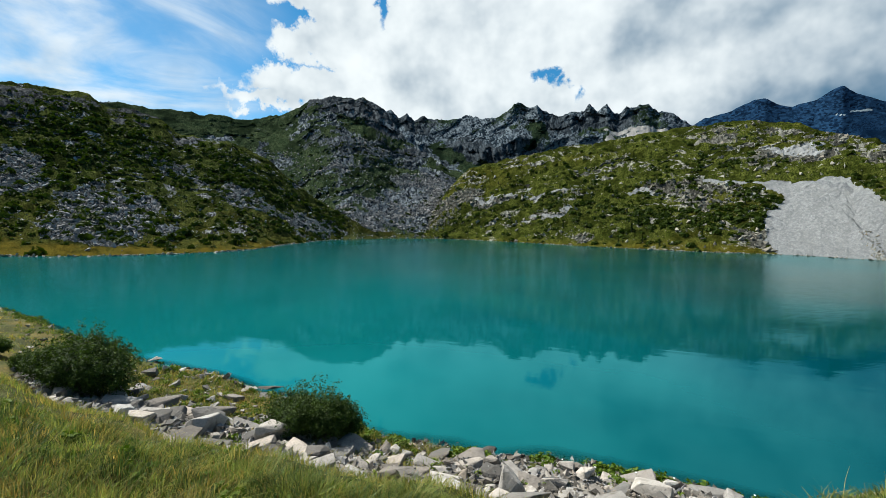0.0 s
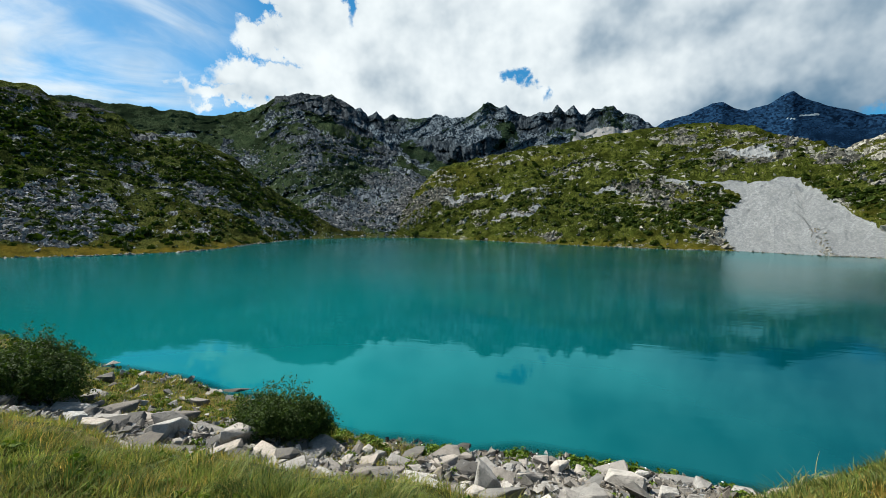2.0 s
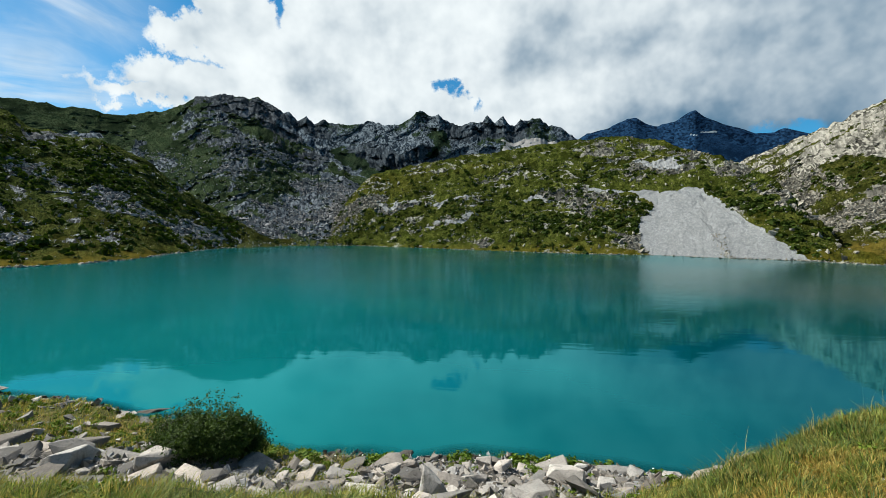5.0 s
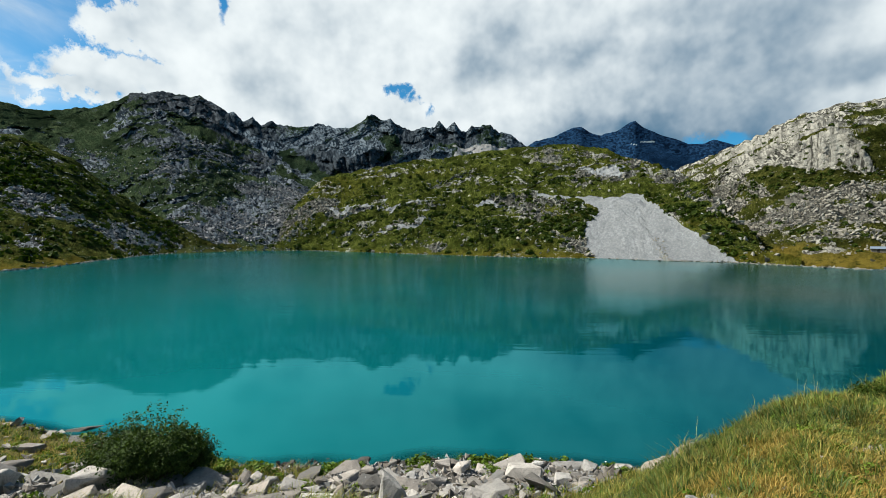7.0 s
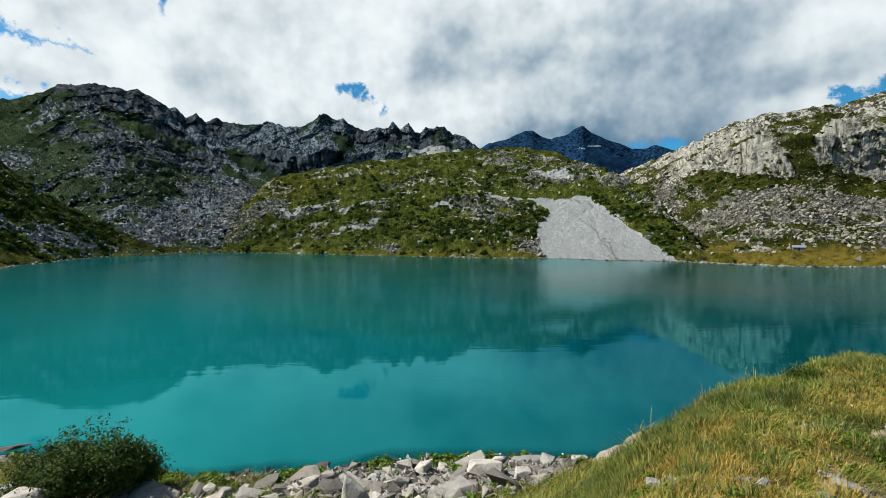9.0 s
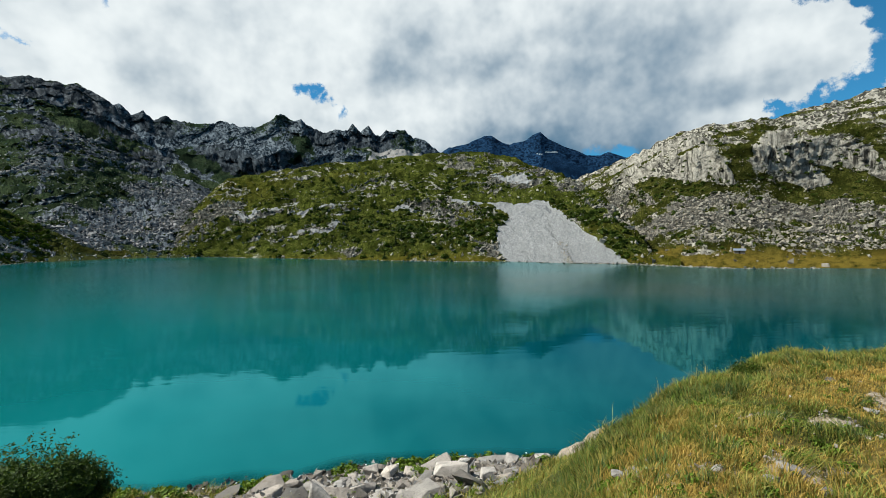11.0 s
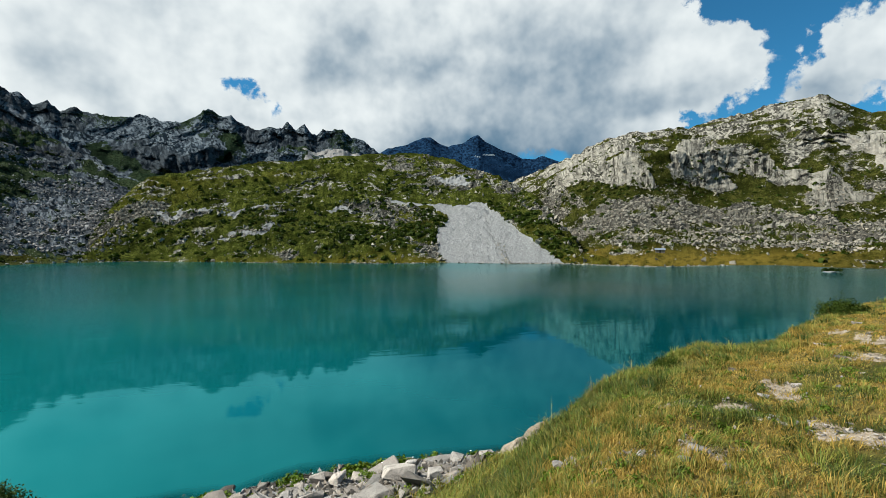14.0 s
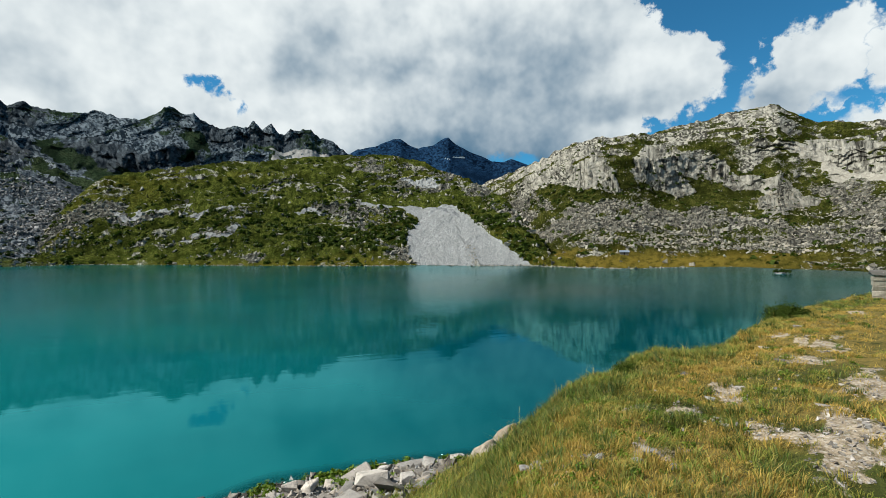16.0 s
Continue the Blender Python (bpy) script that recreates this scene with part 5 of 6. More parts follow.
# the larger blocks that stand out
BIG = rock_mesh(411, (1.0, 0.7, 0.62), 14, 0.03, taper=0.35)
SLAB = rock_mesh(417, (1.0, 0.72, 0.24), 16, 0.04)
POINT = rock_mesh(423, (0.8, 0.62, 1.0), 12, 0.05, taper=0.5)
BLOCKS_BIG = (
    (-39.4, 12.0, 1.15, 20, 8, 0, BIG), (-42.6, 11.9, 0.95, 70, 4, -6, SLAB), (-55.8, 15.6, 1.25, 15, 3, 4, SLAB), (-49.0, 14.3, 0.95, -10, 5, 0, SLAB), (-46.0, 14.6, 0.95, 40, -4, 6, SLAB),
    (-36.6, 10.8, 0.95, -25, 9, 5, SLAB), (-52.4, 15.4, 1.35, 60, 6, 0, SLAB), (-31.5, 10.9, 0.75, 15, 0, 0, None), (-27.0, 10.6, 0.62, 80, 5, 0, SLAB), (-22.6, 11.2, 0.42, 30, 10, 0, BIG),
    (-20.0, 10.4, 0.78, -15, 6, 6, SLAB), (-14.4, 10.3, 0.82, 35, 3, -4, SLAB), (-8.2, 9.15, 0.86, 12, 0, 0, POINT), (0.4, 11.0, 0.6, 50, 6, 0, BIG), (-2.0, 11.3, 0.45, 0, 5, 5, None),
    (3.6, 11.1, 0.72, -20, 4, 8, SLAB), (4.6, 10.3, 0.6, 65, 5, 0, None), (9.8, 11.4, 0.46, 10, 0, 0, BIG), (13.6, 11.6, 0.95, 8, 4, 4, SLAB), (15.6, 11.5, 0.5, 70, 5, 0, None),
    (-33.8, 9.6, 0.85, 55, 5, -5, None), (-29.0, 9.4, 0.6, 5, 0, 5, None), (-62.0, 17.3, 1.1, 10, 4, 0, SLAB), (-58.8, 18.6, 0.8, 30, 0, 6, None), (-44.4, 16.6, 0.7, 0, 5, 0, None),
    (-53.0, 20.3, 0.6, 45, 5, 0, None), (-17.0, 9.5, 0.62, 10, 0, 4, None), (-11.2, 10.8, 0.55, 0, 6, 0, BIG), (-6.0, 10.6, 0.6, 75, 5, 5, SLAB), (-24.6, 9.3, 0.66, 25, 0, 0, BIG))
for a, r, s, turn, tip, roll, me in BLOCKS_BIG:
    shore_rock(a, r, s, turn, tip, roll, me, 0.03, "large angular pale granite slab among shore stones")

random.seed(12)
taken = [(r * math.sin(radians(a)), r * math.cos(radians(a)), 0.42 * s) for a, r, s, *_ in BLOCKS_BIG]
made = 0
for _ in range(9000):
    if made >= 268:
        break
    a = random.uniform(-63, 20)
    r = float(line(ROCK_BAND, a)) + random.uniform(-1, 1) * float(line(ROCK_HALF, a))
    size = 0.28 + 0.74 * random.random() ** 2.0
    x, y = r * math.sin(radians(a)), r * math.cos(radians(a))
    if any((x - u) ** 2 + (y - v) ** 2 < (0.28 * size + 0.75 * w) ** 2 for u, v, w in taken):
        continue
    taken.append((x, y, 0.34 * size))
    shore_rock(a, r, size, random.uniform(0, 360), random.gauss(0, 14), random.gauss(0, 14))
    made += 1

# the smaller rubble between them
n = 4800
ra = rng.uniform(-64, 21, n)
rr = line(ROCK_BAND, ra) + rng.normal(0, 0.62, n) * line(ROCK_HALF, ra)
rx, ry = rr * np.sin(np.radians(ra)), rr * np.cos(np.radians(ra))
strew("shore_rubble", np.stack([rx, ry, ground_at(rx, ry)], -1), 0.08 + 0.26 * rng.random(n) ** 2, BLOCKS, M_RUBBLE, rng, "pale grey rubble between the shore rocks", "rubble", 0.5, 0.9)
ra = rng.uniform(-64, 21, n)
rr = line(ROCK_BAND, ra) + rng.normal(0, 0.6, n) * line(ROCK_HALF, ra)
rx, ry = rr * np.sin(np.radians(ra)), rr * np.cos(np.radians(ra))
strew("dark_rubble", np.stack([rx, ry, ground_at(rx, ry)], -1), 0.08 + 0.22 * rng.random(n) ** 2, BLOCKS, M_BLOCK, rng, "darker grey rubble in the gaps between shore rocks", "rubble", 0.6, 0.9, 0.25)
# loose stones on the grassy strip behind the rocks
n = 230
ra = rng.uniform(-64, -33, n)
rr = line(ROCK_BAND, ra) + (line(NEAR_SHORE, ra) - line(ROCK_BAND, ra)) * rng.uniform(0.25, 1.0, n)
rx, ry = rr * np.sin(np.radians(ra)), rr * np.cos(np.radians(ra))
strew("strip_stones", np.stack([rx, ry, ground_at(rx, ry)], -1), 0.1 + 0.42 * rng.random(n) ** 2.4, BLOCKS, M_STONE, rng, "pale stones lying in the grass by the water", "stones", 0.35, 0.7)
# pebbles at the water's edge and on the bed
ra = rng.uniform(-66, 30, 1300)
rr = line(NEAR_SHORE, ra) + rng.normal(0.25, 0.4, len(ra))
rx, ry = rr * np.sin(np.radians(ra)), rr * np.cos(np.radians(ra))
strew("shallow_pebbles", np.stack([rx, ry, ground_at(rx, ry)], -1), 0.05 + 0.2 * rng.random(len(ra)) ** 4, BLOCKS, M_WET, rng, "dark wet stones at the waterline and in the shallows", "pebbles", 0.5, 0.8)

wet = new("submerged_rock", rock_mesh(431, (0.72, 0.5, 0.42), 11, 0.05, M_WET))
wet.matrix_basis = pose(-2.62, 11.9, -0.34, 0, 0, 15)
tagged(wet, "dark square rock half under water near shore", "rock")
wet2 = new("submerged_rock", rock_mesh(433, (1.3, 0.6, 0.36), 11, 0.05, M_WET))
wet2.matrix_basis = pose(-11.7, 13.7, -0.26, 0, 0, 40)
tagged(wet2, "dark flat rock half under water near shore", "rock")


def ledge(a, r, z, size, turn, tip, seed):
    """A rounded lip of bedrock that shows through the turf."""
    bm = bmesh.new()
    bmesh.ops.create_icosphere(bm, subdivisions=4, radius=1)
    for v in bm.verts:
        d = v.co.copy()
        q = noise.fractal(d * 1.3 + Vector((seed, 0, 0)), 0.9, 2.1, 4)
        c = noise.noise(d * 4.0 + Vector((0, seed, 0)))
        v.co = d * (1 + 0.3 * q + 0.12 * c - 0.1 * abs(noise.noise(d * 2.6 + Vector((seed, 4, 0)))))
        v.co.x, v.co.y, v.co.z = v.co.x * size[0], v.co.y * size[1], max(v.co.z, -0.6) * size[2]
    me = bpy.data.meshes.new("rock_ledge")
    bm.to_mesh(me)
    bm.free()
    for p in me.polygons:
        p.use_smooth = True
    me.materials.append(M_LEDGE)
    ob = new("rock_ledge", me)
    ob.matrix_basis = pose(r * math.sin(radians(a)), r * math.cos(radians(a)), z, tip, 0, turn)
    return tagged(ob, "smooth pale bedrock ledge showing through the grassy bank", "rock", "bedrock ledges on the bank")


M_LEDGE = stone_material("bedrock", (0.2, 0.172, 0.13), (0.28, 0.242, 0.19), (0.16, 0.125, 0.05))
ledge(20.6, 11.0, 0.46, (0.6, 0.28, 0.2), 30, 0, 3.0)
ledge(23.4, 12.0, 0.5, (0.7, 0.28, 0.2), 38, 0, 7.0)
ledge(26.2, 13.1, 0.5, (0.8, 0.28, 0.22), 40, 0, 11.0)

# ---------------------------------------------------------------- shrubs


def shrub(at, width, depth, height, leaves, seed, mat, label, leaf=0.045, lumps=9):
    """A many-stemmed bush: stems fanning from the base, leaves on lumpy, uneven masses with gaps."""
    r = np.random.default_rng(seed)
    b = new("shrub")
    heads = []
    for k in range(lumps):
        q = 2 * math.pi * (k + r.uniform(-0.3, 0.3)) / lumps
        d = r.uniform(0.25, 0.78)
        heads.append((0.5 * width * d * math.cos(q), 0.5 * depth * d * math.sin(q), height * r.uniform(0.42, 0.74) * (1.1 - 0.45 * d), r.uniform(0.2, 0.3) * width * 0.62))
    heads.append((0, 0, height * 0.62, 0.25 * width))
    for hx, hy, hz, _ in list(heads):
        for _ in range(3):
            v, f = [], []
            e = (hx + r.normal(0, 0.12 * width), hy + r.normal(0, 0.1 * depth), hz + height * r.uniform(0.08, 0.3))
            limb(v, f, [(hx * 0.12, hy * 0.12, -0.15), (hx * 0.55, hy * 0.55, hz * 0.5), (hx, hy, hz * 0.9), e], 0.022, 0.005, 5)
            part("stem", mesh_of("stem", v, f, M_BARK), b)
    per = leaves // len(heads)
    cs, ns = [], []
    for hx, hy, hz, hr in heads:
        d = r.normal(0, 1, (per, 3))
        d /= np.linalg.norm(d, axis=1, keepdims=True)
        rad = hr * r.random((per, 1)) ** 0.38
        wob = 1 + 0.6 * fbm(d * 2.6 + hx * 3.1, 3)[:, None]
        c = np.array((hx, hy, hz)) + d * rad * wob * (1, 0.9, 0.85)
        cs.append(c)
        ns.append(d + (0, 0, 0.6))
    # loose sprays that break the outline
    spray = leaves // 5
    k = r.integers(0, len(heads), spray // 14 + 1)
    for j in k:
        hx, hy, hz, hr = heads[j]
        d = r.normal(0, 1, 3)
        d[2] = abs(d[2]) + 0.4
        d /= np.linalg.norm(d)
        t = r.uniform(0.7, 1.36, (14, 1))
        cs.append(np.array((hx, hy, hz)) + d * hr * t + r.normal(0, 0.035, (14, 3)))
        ns.append(np.tile(d, (14, 1)) + r.normal(0, 0.5, (14, 3)))
    c, nn = np.concatenate(cs), np.concatenate(ns)
    ok = c[:, 2] > 0.02
    v, f = leaf_cards(c[ok], nn[ok], leaf * r.uniform(0.7, 1.35, ok.sum()), r, 0.45)
    part("foliage", mesh_of("foliage", v, f, mat, smooth=False), b, "dense small green leaves with uneven outline")
    x, y = at
    b.matrix_basis = pose(x, y, float(ground_at(np.array([x]), np.array([y]))[0]) - 0.05, 0, 0, r.uniform(0, 20))
    return tagged(b, label, "shrub")


def spot_xy(a, r):
    return r * math.sin(radians(a)), r * math.cos(radians(a))


shrub(spot_xy(-58.6, 17.6), 3.6, 2.4, 1.75, 38000, 1, M_SHRUB, "large green willow shrub among shore rocks", 0.042, 13)
shrub(spot_xy(-34.4, 12.3), 3.0, 1.7, 1.3, 36000, 2, M_SHRUB, "dense dark green willow shrub at the water's edge", 0.034, 12)
shrub(spot_xy(57.0, 16.0), 1.7, 0.9, 0.2, 9000, 3, M_SCRUB_OLIVE, "low dark juniper shrub on the grassy bank", 0.03, 8)
shrub(spot_xy(-65.4, 24.0), 1.6, 1.3, 0.7, 6000, 4, M_SHRUB, "small green shrub on the grassy shore strip", 0.045, 7)
shrub(spot_xy(-63.2, 20.6), 1.3, 1.0, 0.55, 5000, 6, M_SHRUB, "small green shrub beside the willow", 0.045, 7)
shrub(spot_xy(40.6, 8.0), 0.6, 0.4, 0.14, 2500, 8, M_SCRUB_OLIVE, "dark dwarf shrub on the edge of the bank", 0.02, 6)


def herbs(name, a, r, size, label, leaf=0.3, mat=None):
    x, y = r * np.sin(np.radians(a)), r * np.cos(np.radians(a))
    return clumps(name, np.stack([x, y, ground_at(x, y) - 0.02], -1), size, mat or M_HERB, rng, label, 50, 0.6, leaf * 0.48, "herbs")


a = rng.uniform(-66, 20, 900)
a = a[vnoise(np.stack([a * 0.45, 0 * a, 0 * a], -1)) > rng.uniform(-0.5, 0.4, len(a))]
n = len(a)
herbs("shore_herbs", a, line(NEAR_SHORE, a) - np.abs(rng.normal(0.25, 0.4, n)) * (1 + 4 * step(-38, -55, a)), 0.1 + 0.38 * rng.random(n) ** 1.6, "bright green leafy herbs along the waterline")
n = 300
a = rng.uniform(-66, -26, n)
r = line(ROCK_BAND, a) + (line(NEAR_SHORE, a) - line(ROCK_BAND, a)) * rng.uniform(0.3, 0.95, n)
herbs("strip_herbs", a, r, rng.uniform(0.1, 0.3, n), "low green herbs between rocks and water")
n = 420
a = rng.uniform(-60, 20, n)
herbs("rock_herbs", a, line(ROCK_BAND, a) + rng.normal(0, 1.0, n) * line(ROCK_HALF, a), rng.uniform(0.12, 0.32, n), "green herbs growing between shore rocks")
n = 340
a = rng.uniform(14, 64, n)
herbs("bank_herbs", a, line(BANK_R1, a) * rng.uniform(0.35, 1.02, n), rng.uniform(0.06, 0.15, n), "low dark green herbs in the bank's turf", 0.28)

n = 260
a = rng.uniform(-68, -4, n)
herbs("meadow_herbs", a, line(BANK_R1, a) * rng.uniform(0.55, 1.02, n), rng.uniform(0.1, 0.24, n), "broad-leaved bright green herbs in the meadow", 0.42)

# ---------------------------------------------------------------- grass


def grass(name, a, r, tall, dry, lean, label, width=0.0023, tuft=9, spread=0.09, shade=None):
    """Tufts of bent blades, joined into one mesh."""
    nt = len(a)
    x, y = r * np.sin(np.radians(a)), r * np.cos(np.radians(a))
    rad = (rng.random((nt, tuft)) ** 0.7) * spread
    q = rng.uniform(0, 2 * np.pi, (nt, tuft))
    bx, by = (x[:, None] + rad * np.cos(q)).ravel(), (y[:, None] + rad * np.sin(q)).ravel()
    bz = ground_at(bx, by) - 0.02
    n = nt * tuft
    h = (tall[:, None] * rng.uniform(0.45, 1.15, (nt, tuft))).ravel()
    q = q.ravel() + rng.normal(0, 0.5, n)
    out = rng.uniform(0.15, 0.75, n)
    sway = np.repeat(rng.normal(0, 0.32, (nt, 2)), tuft, axis=0)
    dx, dy = np.cos(q) * out + lean[0] + sway[:, 0], np.sin(q) * out + lean[1] + sway[:, 1]
    p = np.stack([bx, by, bz], -1)
    d = np.stack([dx, dy, 0 * dx], -1)
    mid = p + d * (h * 0.32)[:, None] + np.stack([0 * h, 0 * h, h * 0.62], -1)
    tip = p + d * (h * 0.95)[:, None] + np.stack([0 * h, 0 * h, h * 0.86], -1)
    w = (width + 0.00032 * np.hypot(bx, by)) * rng.uniform(0.7, 1.3, n)
    t = q + np.pi / 2 + rng.normal(0, 0.7, n)
    side = np.stack([np.cos(t), np.sin(t), 0 * t], -1) * w[:, None]
    v = np.stack([p - side, p + side, mid + side * 0.75, mid - side * 0.75, tip], 1).reshape(-1, 3)
    k = np.arange(n)[:, None] * 5
    faces = (k + np.array([0, 1, 2, 3])).tolist() + (k + np.array([3, 2, 4])).tolist()
    dd = np.repeat(np.clip(np.repeat(dry, tuft) + rng.normal(0, 0.22, n), 0, 1), 5)
    tone = np.repeat(np.repeat(rng.random(nt) ** 2, tuft), 5) if shade is None else np.repeat(np.repeat(shade, tuft), 5)
    return tagged(new(name, mesh_of(name, v, faces, M_BLADE, dry=dd, tone=tone)), label, "grass", kind="stuff")


def turf(name, n, a0, a1, f0, f1, tall, label, dry_shift=0.0, lean=(0.25, 0.1), limit=BANK_R1, tuft=9, spread=0.09, patchy=0.5):
    """Grass on the near bank, thickest close by and thin on bare soil."""
    a = rng.uniform(a0, a1, n)
    r = 2.3 * (line(limit, a) * f1 / 2.3) ** rng.random(n)
    r = np.maximum(r, line(limit, a) * f0)
    x, y = r * np.sin(np.radians(a)), r * np.cos(np.radians(a))
    stony, dry = bank_zones(x, y)
    lush = fbm(np.stack([x, y, 0 * x], -1) * 0.9 + 60, 3)
    keep = rng.random(n) < (1 - 0.86 * step(0.3, 0.7, stony)) * np.clip(1 - patchy + patchy * (lush + 0.6), 0.12, 1)
    a, r, dry, lush = a[keep], r[keep], dry[keep], lush[keep]
    h = tall * (0.55 + 0.75 * np.clip(lush + 0.4, 0, 1.3)) * rng.uniform(0.7, 1.2, len(a))
    patch = np.clip(0.4 + 0.85 * fbm(np.stack([x, y, 0 * x], -1)[keep] * 1.5 + 9, 3) + rng.normal(0, 0.18, len(a)), 0, 1)
    return grass(name, a, r, h, np.clip(dry + dry_shift - 0.3 * lush, 0, 1), lean, label, tuft=tuft, spread=spread, shade=patch)


def tussocks(name, n, a0, a1, f1, size, tall, label, dry, blades=42, lean=(0.25, 0.08), floor_r=2.4, f0=0.0):
    """Separate cushions of arching grass, each with a colour of its own."""
    a = rng.uniform(a0, a1, n)
    r = line(BANK_R1, a) * (f0 + (f1 - f0) * rng.random(n)) if f0 else floor_r * (line(BANK_R1, a) * f1 / floor_r) ** rng.random(n)
    x, y = r * np.sin(np.radians(a)), r * np.cos(np.radians(a))
    keep = rng.random(n) < 1 - 0.8 * step(0.35, 0.7, bank_zones(x, y)[0])
    a, r = a[keep], r[keep]
    k = len(a)
    own = np.clip(rng.choice(dry, k) * (0.35 + 0.9 * bank_zones(x[keep], y[keep])[1]) + rng.normal(0, 0.1, k), 0, 1)
    grass(name, a, r, tall * rng.uniform(0.6, 1.25, k), own, lean, label, 0.0022, blades, size, rng.choice((0.0, 0.2, 0.6, 1.0, 1.0), k))


turf("meadow_grass", 8000, -70, 4, 0.0, 1.04, 0.1, "short green and straw-coloured grass on the bank", -0.02, (0.08, 0.03), tuft=10, spread=0.1, patchy=0.8)
tussocks("meadow_tussocks", 1150, -70, 6, 0.99, 0.15, 0.27, "long arching green and straw grass tussocks", (0.0, 0.0, 0.0, 0.05, 0.2, 0.7), 62, (0.1, 0.04))
turf("bank_grass", 17000, 6, 68, 0.0, 1.03, 0.05, "short green and dry yellow turf on the bank", 0.28, (0.08, 0.03), tuft=11, spread=0.1)
n = 12000
a = rng.uniform(26, 67, n)
r = line(BANK_R1, a) * (0.3 + 0.73 * np.sqrt(rng.random(n)))
stony, dry = bank_zones(r * np.sin(np.radians(a)), r * np.cos(np.radians(a)))
keep = rng.random(n) > 0.9 * step(0.3, 0.6, stony)
grass("dry_turf", a[keep], r[keep], rng.uniform(0.03, 0.09, keep.sum()), np.clip(dry[keep] + rng.normal(0.15, 0.25, keep.sum()), 0, 1), (0.08, 0.03), "short dry yellow and green turf along the path", tuft=10, spread=0.12)
tussocks("bank_tussocks", 1300, 8, 68, 1.0, 0.11, 0.12, "green and yellow grass tussocks in the turf", (0.0, 0.05, 0.1, 0.3, 0.7, 0.95), 46, (0.2, 0.05))
tussocks("edge_tussocks", 620, 16, 64, 1.06, 0.14, 0.15, "long green grass on the edge of the bank", (0.0, 0.0, 0.1, 0.5), 50, (0.05, 0.3), f0=0.8)
n = 2600
a = rng.uniform(-68, -18, n)
r = line(ROCK_BAND, a) + (line(NEAR_SHORE, a) - line(ROCK_BAND, a)) * rng.uniform(0.15, 0.97, n)
grass("strip_grass", a, r, rng.uniform(0.08, 0.26, n), rng.uniform(0.0, 0.6, n), (0.2, 0.1), "green and yellow grass between rocks and water", tuft=9, spread=0.14)
n = 3400
a = rng.uniform(-74, 24, n)
r = line(BANK_R1, a) + (line(ROCK_BAND, a) - line(BANK_R1, a)) * rng.uniform(0.1, 0.85, n)
grass("slope_grass", a, r, rng.uniform(0.1, 0.26, n), rng.uniform(0.0, 0.5, n), (0.2, 0.1), "green grass on the slope above the rocks", tuft=10, spread=0.14)

# pale seed stalks along the edge of the bank
n = 60
a = rng.uniform(22, 60, n)
grass("seed_stalks", a, line(BANK_R1, a) * rng.uniform(0.9, 1.03, n), rng.uniform(0.2, 0.42, n), np.full(n, 1.0), (0.15, 0.1), "thin pale seed stalks on the edge of the bank", 0.0004, 2, 0.08, np.zeros(n))

# ---------------------------------------------------------------- stones on the bank, flowers and the stone pillar

for a, r, s, k in ((47.4, 7.6, 0.16, 0), (46.0, 8.3, 0.1, 3), (43.2, 4.2, 0.2, 4), (41.4, 3.95, 0.09, 2), (36.6, 4.0, 0.1, 5), (45.9, 3.9, 0.1, 0), (26.6, 4.3, 0.12, 2), (27.8, 4.15, 0.07, 4), (31.8, 3.9, 0.08, 1), (50.8, 5.4, 0.1, 1), (51.6, 5.1, 0.08, 8), (50.0, 6.3, 0.12, 9), (55.4, 10.6, 0.22, 4), (58.0, 13.6, 0.2, 1), (40.4, 5.6, 0.06, 3), (38.0, 6.6, 0.07, 6), (53.0, 7.0, 0.14, 7), (56.6, 8.8, 0.15, 9), (60.6, 6.0, 0.12, 4), (34.2, 4.4, 0.06, 0)):
    x, y = spot_xy(a, r)
    st = new("bank_stone", ROCKS[k])
    st.matrix_basis = pose(x, y, float(ground_at(np.array([x]), np.array([y]))[0]) - 0.02 * s * 5, 0, 0, 67 * k + a) @ Matrix.Scale(s * 1.05, 4)
    tagged(st, "small pale stone lying in the dry turf", "stone", "stones in the bank's turf")
n = 16000
a, r = rng.uniform(18, 66, n), 3.0 * (24 / 3.0) ** rng.random(n)
x, y = r * np.sin(np.radians(a)), r * np.cos(np.radians(a))
keep = rng.random(n) < 0.02 + step(0.3, 0.62, bank_zones(x, y)[0])
strew("path_gravel", np.stack([x, y, ground_at(x, y)], -1)[keep], 0.012 + 0.05 * rng.random(keep.sum()) ** 3, BLOCKS, M_STONE, rng, "pale gravel on the bare footpath", "gravel", 0.5, 0.8)

M_PETAL, pt_t, pt_b, pt_co = material("white_petal", 0.6, 0.2)
pt_b.inputs["Base Color"].default_value = (0.8, 0.8, 0.76, 1)


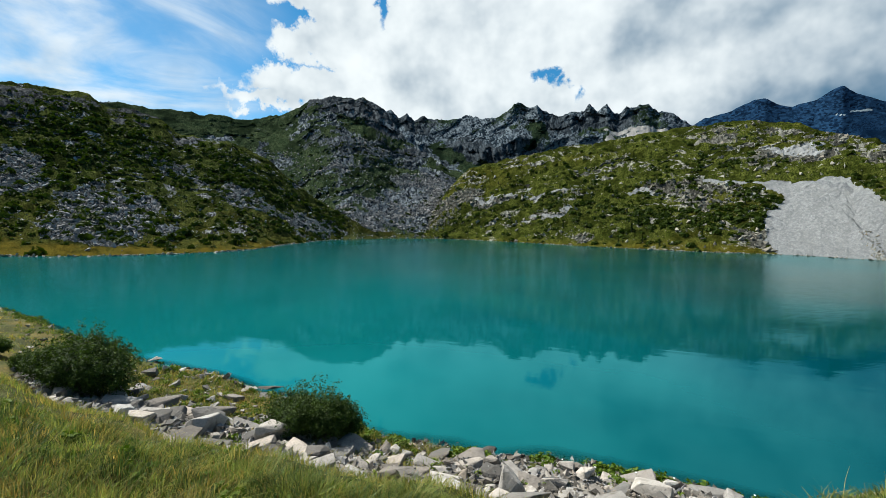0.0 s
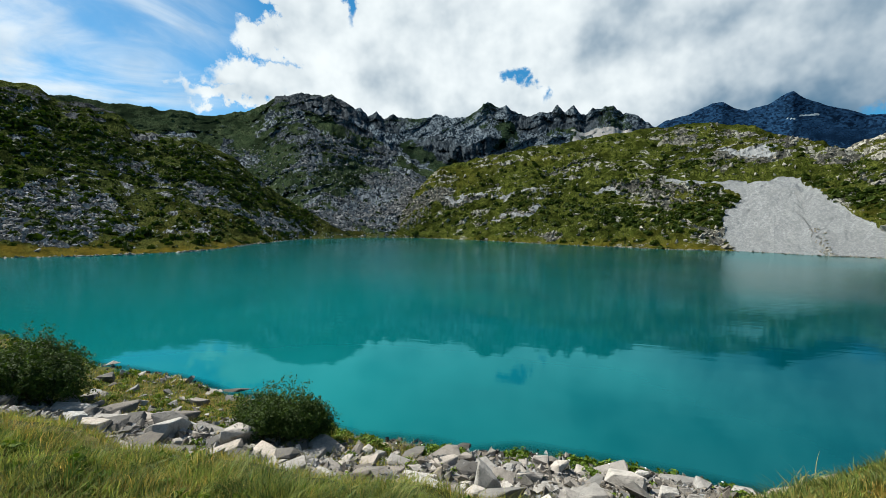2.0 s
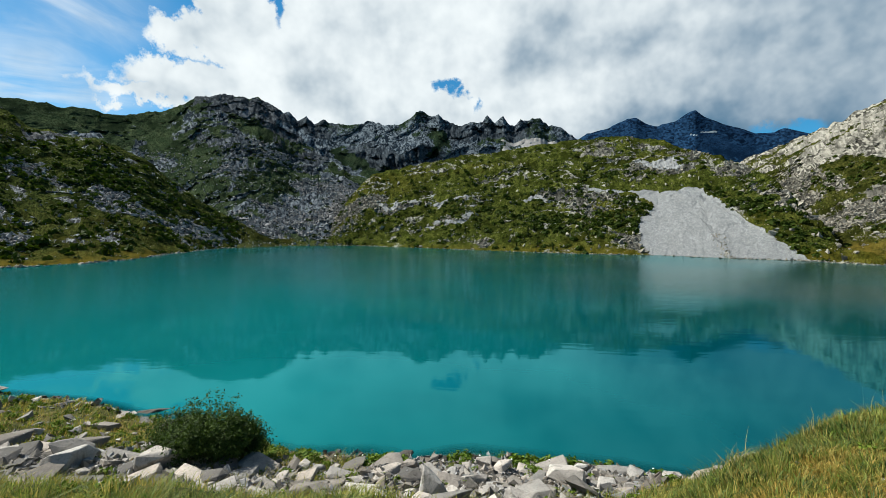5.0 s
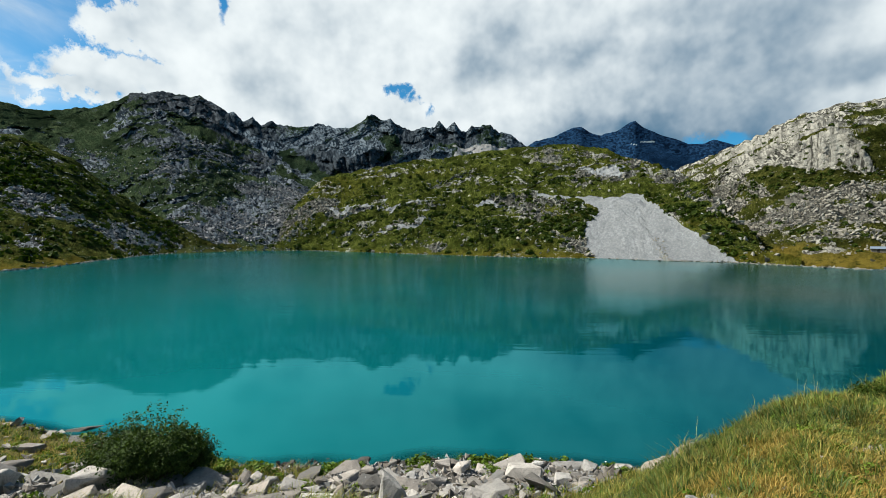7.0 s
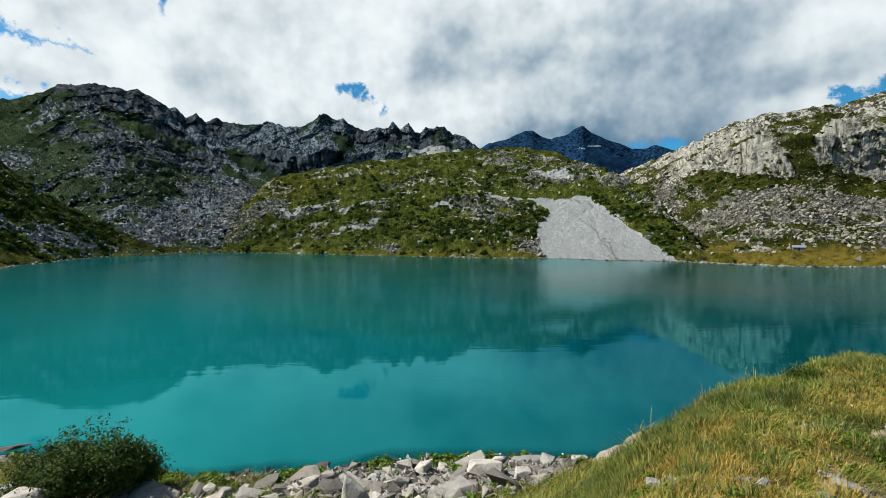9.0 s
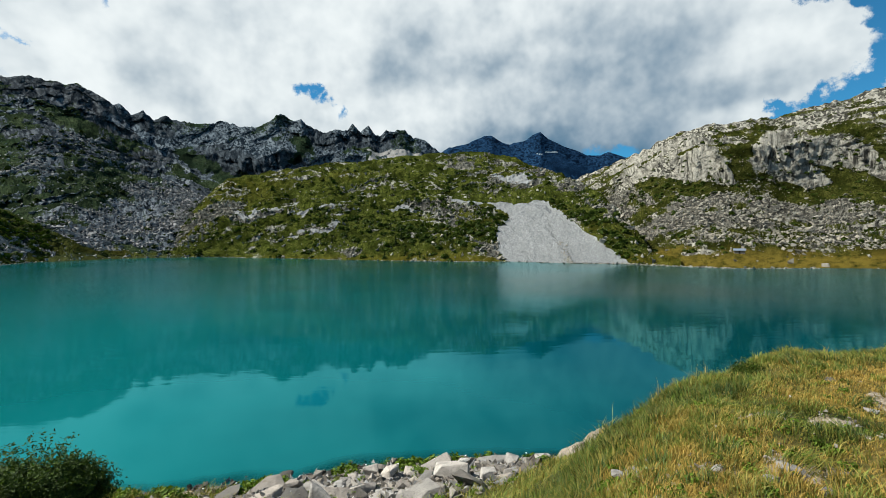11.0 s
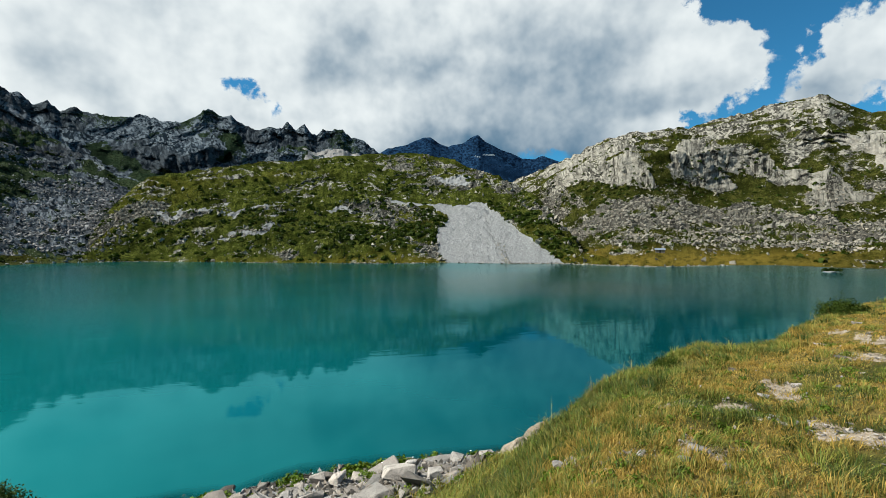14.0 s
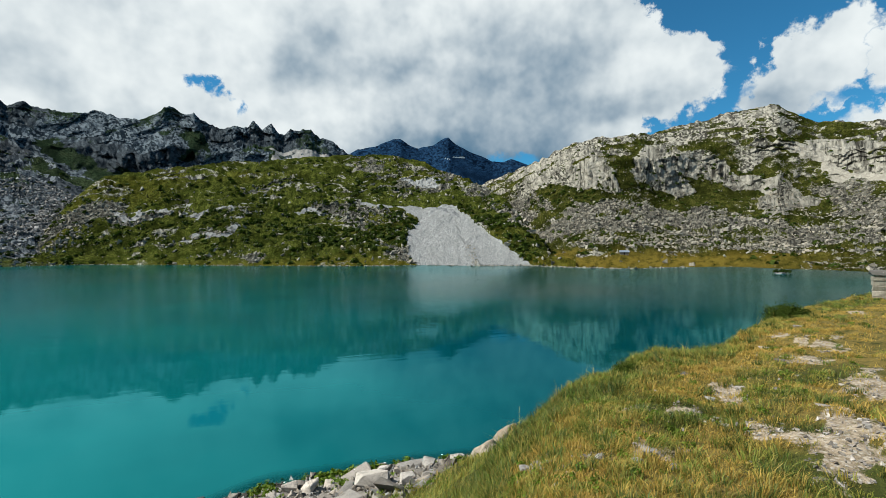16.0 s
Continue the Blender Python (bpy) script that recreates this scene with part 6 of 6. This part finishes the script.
def umbel(a, r, h, seed):
    """A white-flowered stalk."""
    q = np.random.default_rng(seed)
    b = new("wildflower")
    v, f = [], []
    lean = q.normal(0, 0.12, 2)
    limb(v, f, [(0, 0, -0.03), (lean[0] * h * 0.4, lean[1] * h * 0.4, h * 0.55), (lean[0] * h, lean[1] * h, h)], 0.004, 0.0025, 4)
    part("stalk", mesh_of("stalk", v, f, M_HERB), b)
    turn = np.linspace(0, 2 * np.pi, 28, endpoint=False)
    rims = [(0.022 * f * (1 + 0.25 * np.cos(7 * turn + 1.3 * f) * f), hh) for f, hh in ((0.15, -0.01), (0.7, -0.002), (1.0, 0.004), (0.75, 0.011), (0.2, 0.014))]
    lv = np.concatenate([np.stack([lean[0] * h + w * np.cos(turn), lean[1] * h + w * np.sin(turn), h + hh + 0.002 * np.sin(9 * turn)], -1) for w, hh in rims])
    lf = grid_faces(5, 28, True).tolist() + [tuple(range(27, -1, -1)), tuple(range(112, 140))]
    part("flower_head", mesh_of("flower_head", lv, lf, M_PETAL, smooth=False), b, "flat white flower cluster")
    x, y = spot_xy(a, r)
    b.matrix_basis = pose(x, y, float(ground_at(np.array([x]), np.array([y]))[0]))
    return tagged(b, "thin wild umbel with a white flower head", "flower", "white wildflowers on the shore")


for k, (a, r, h) in enumerate(((-20.6, 11.6, 0.26), (-17.2, 11.7, 0.22), (-2.6, 11.5, 0.28), (1.4, 11.4, 0.26), (6.2, 11.5, 0.3), (10.2, 11.6, 0.26), (17.4, 11.8, 0.3))):
    umbel(a, r, h, 900 + k)


def stone_pillar(a, r):
    """A squat pillar of stacked stones under a pale cap slab."""
    b = new("stone_pillar")
    rr_ = random.Random(4)
    z = -0.1
    for course in range(5):
        hgt = rr_.uniform(0.17, 0.22)
        split = rr_.uniform(0.4, 0.6)
        for i, (x0, w) in enumerate(((-0.5, split), (-0.5 + split, 1 - split))):
            me = rock_mesh(600 + course * 3 + i, (w * 1.04, 0.85, hgt * 1.1), 9, 0.05, M_BLOCK_PALE, lo=0.86)
            s = part("stone", me, b)
            s.matrix_basis = pose(x0 + w / 2 + rr_.uniform(-0.02, 0.02), rr_.uniform(-0.03, 0.03), z, 0, 0, rr_.uniform(-4, 4))
        z += hgt * 0.95
    cap = part("cap", rock_mesh(640, (1.25, 1.0, 0.18), 9, 0.06, M_STONE, lo=0.8), b, "pale flat cap slab")
    cap.matrix_basis = pose(0, 0, z, 0, 2, 0)
    x, y = spot_xy(a, r)
    b.matrix_basis = pose(x, y, float(ground_at(np.array([x]), np.array([y]))[0]), 0, 0, -60)
    return tagged(b, "squat dry stone pillar with a pale flat cap", "stone pillar")


stone_pillar(64.6, 23.5)
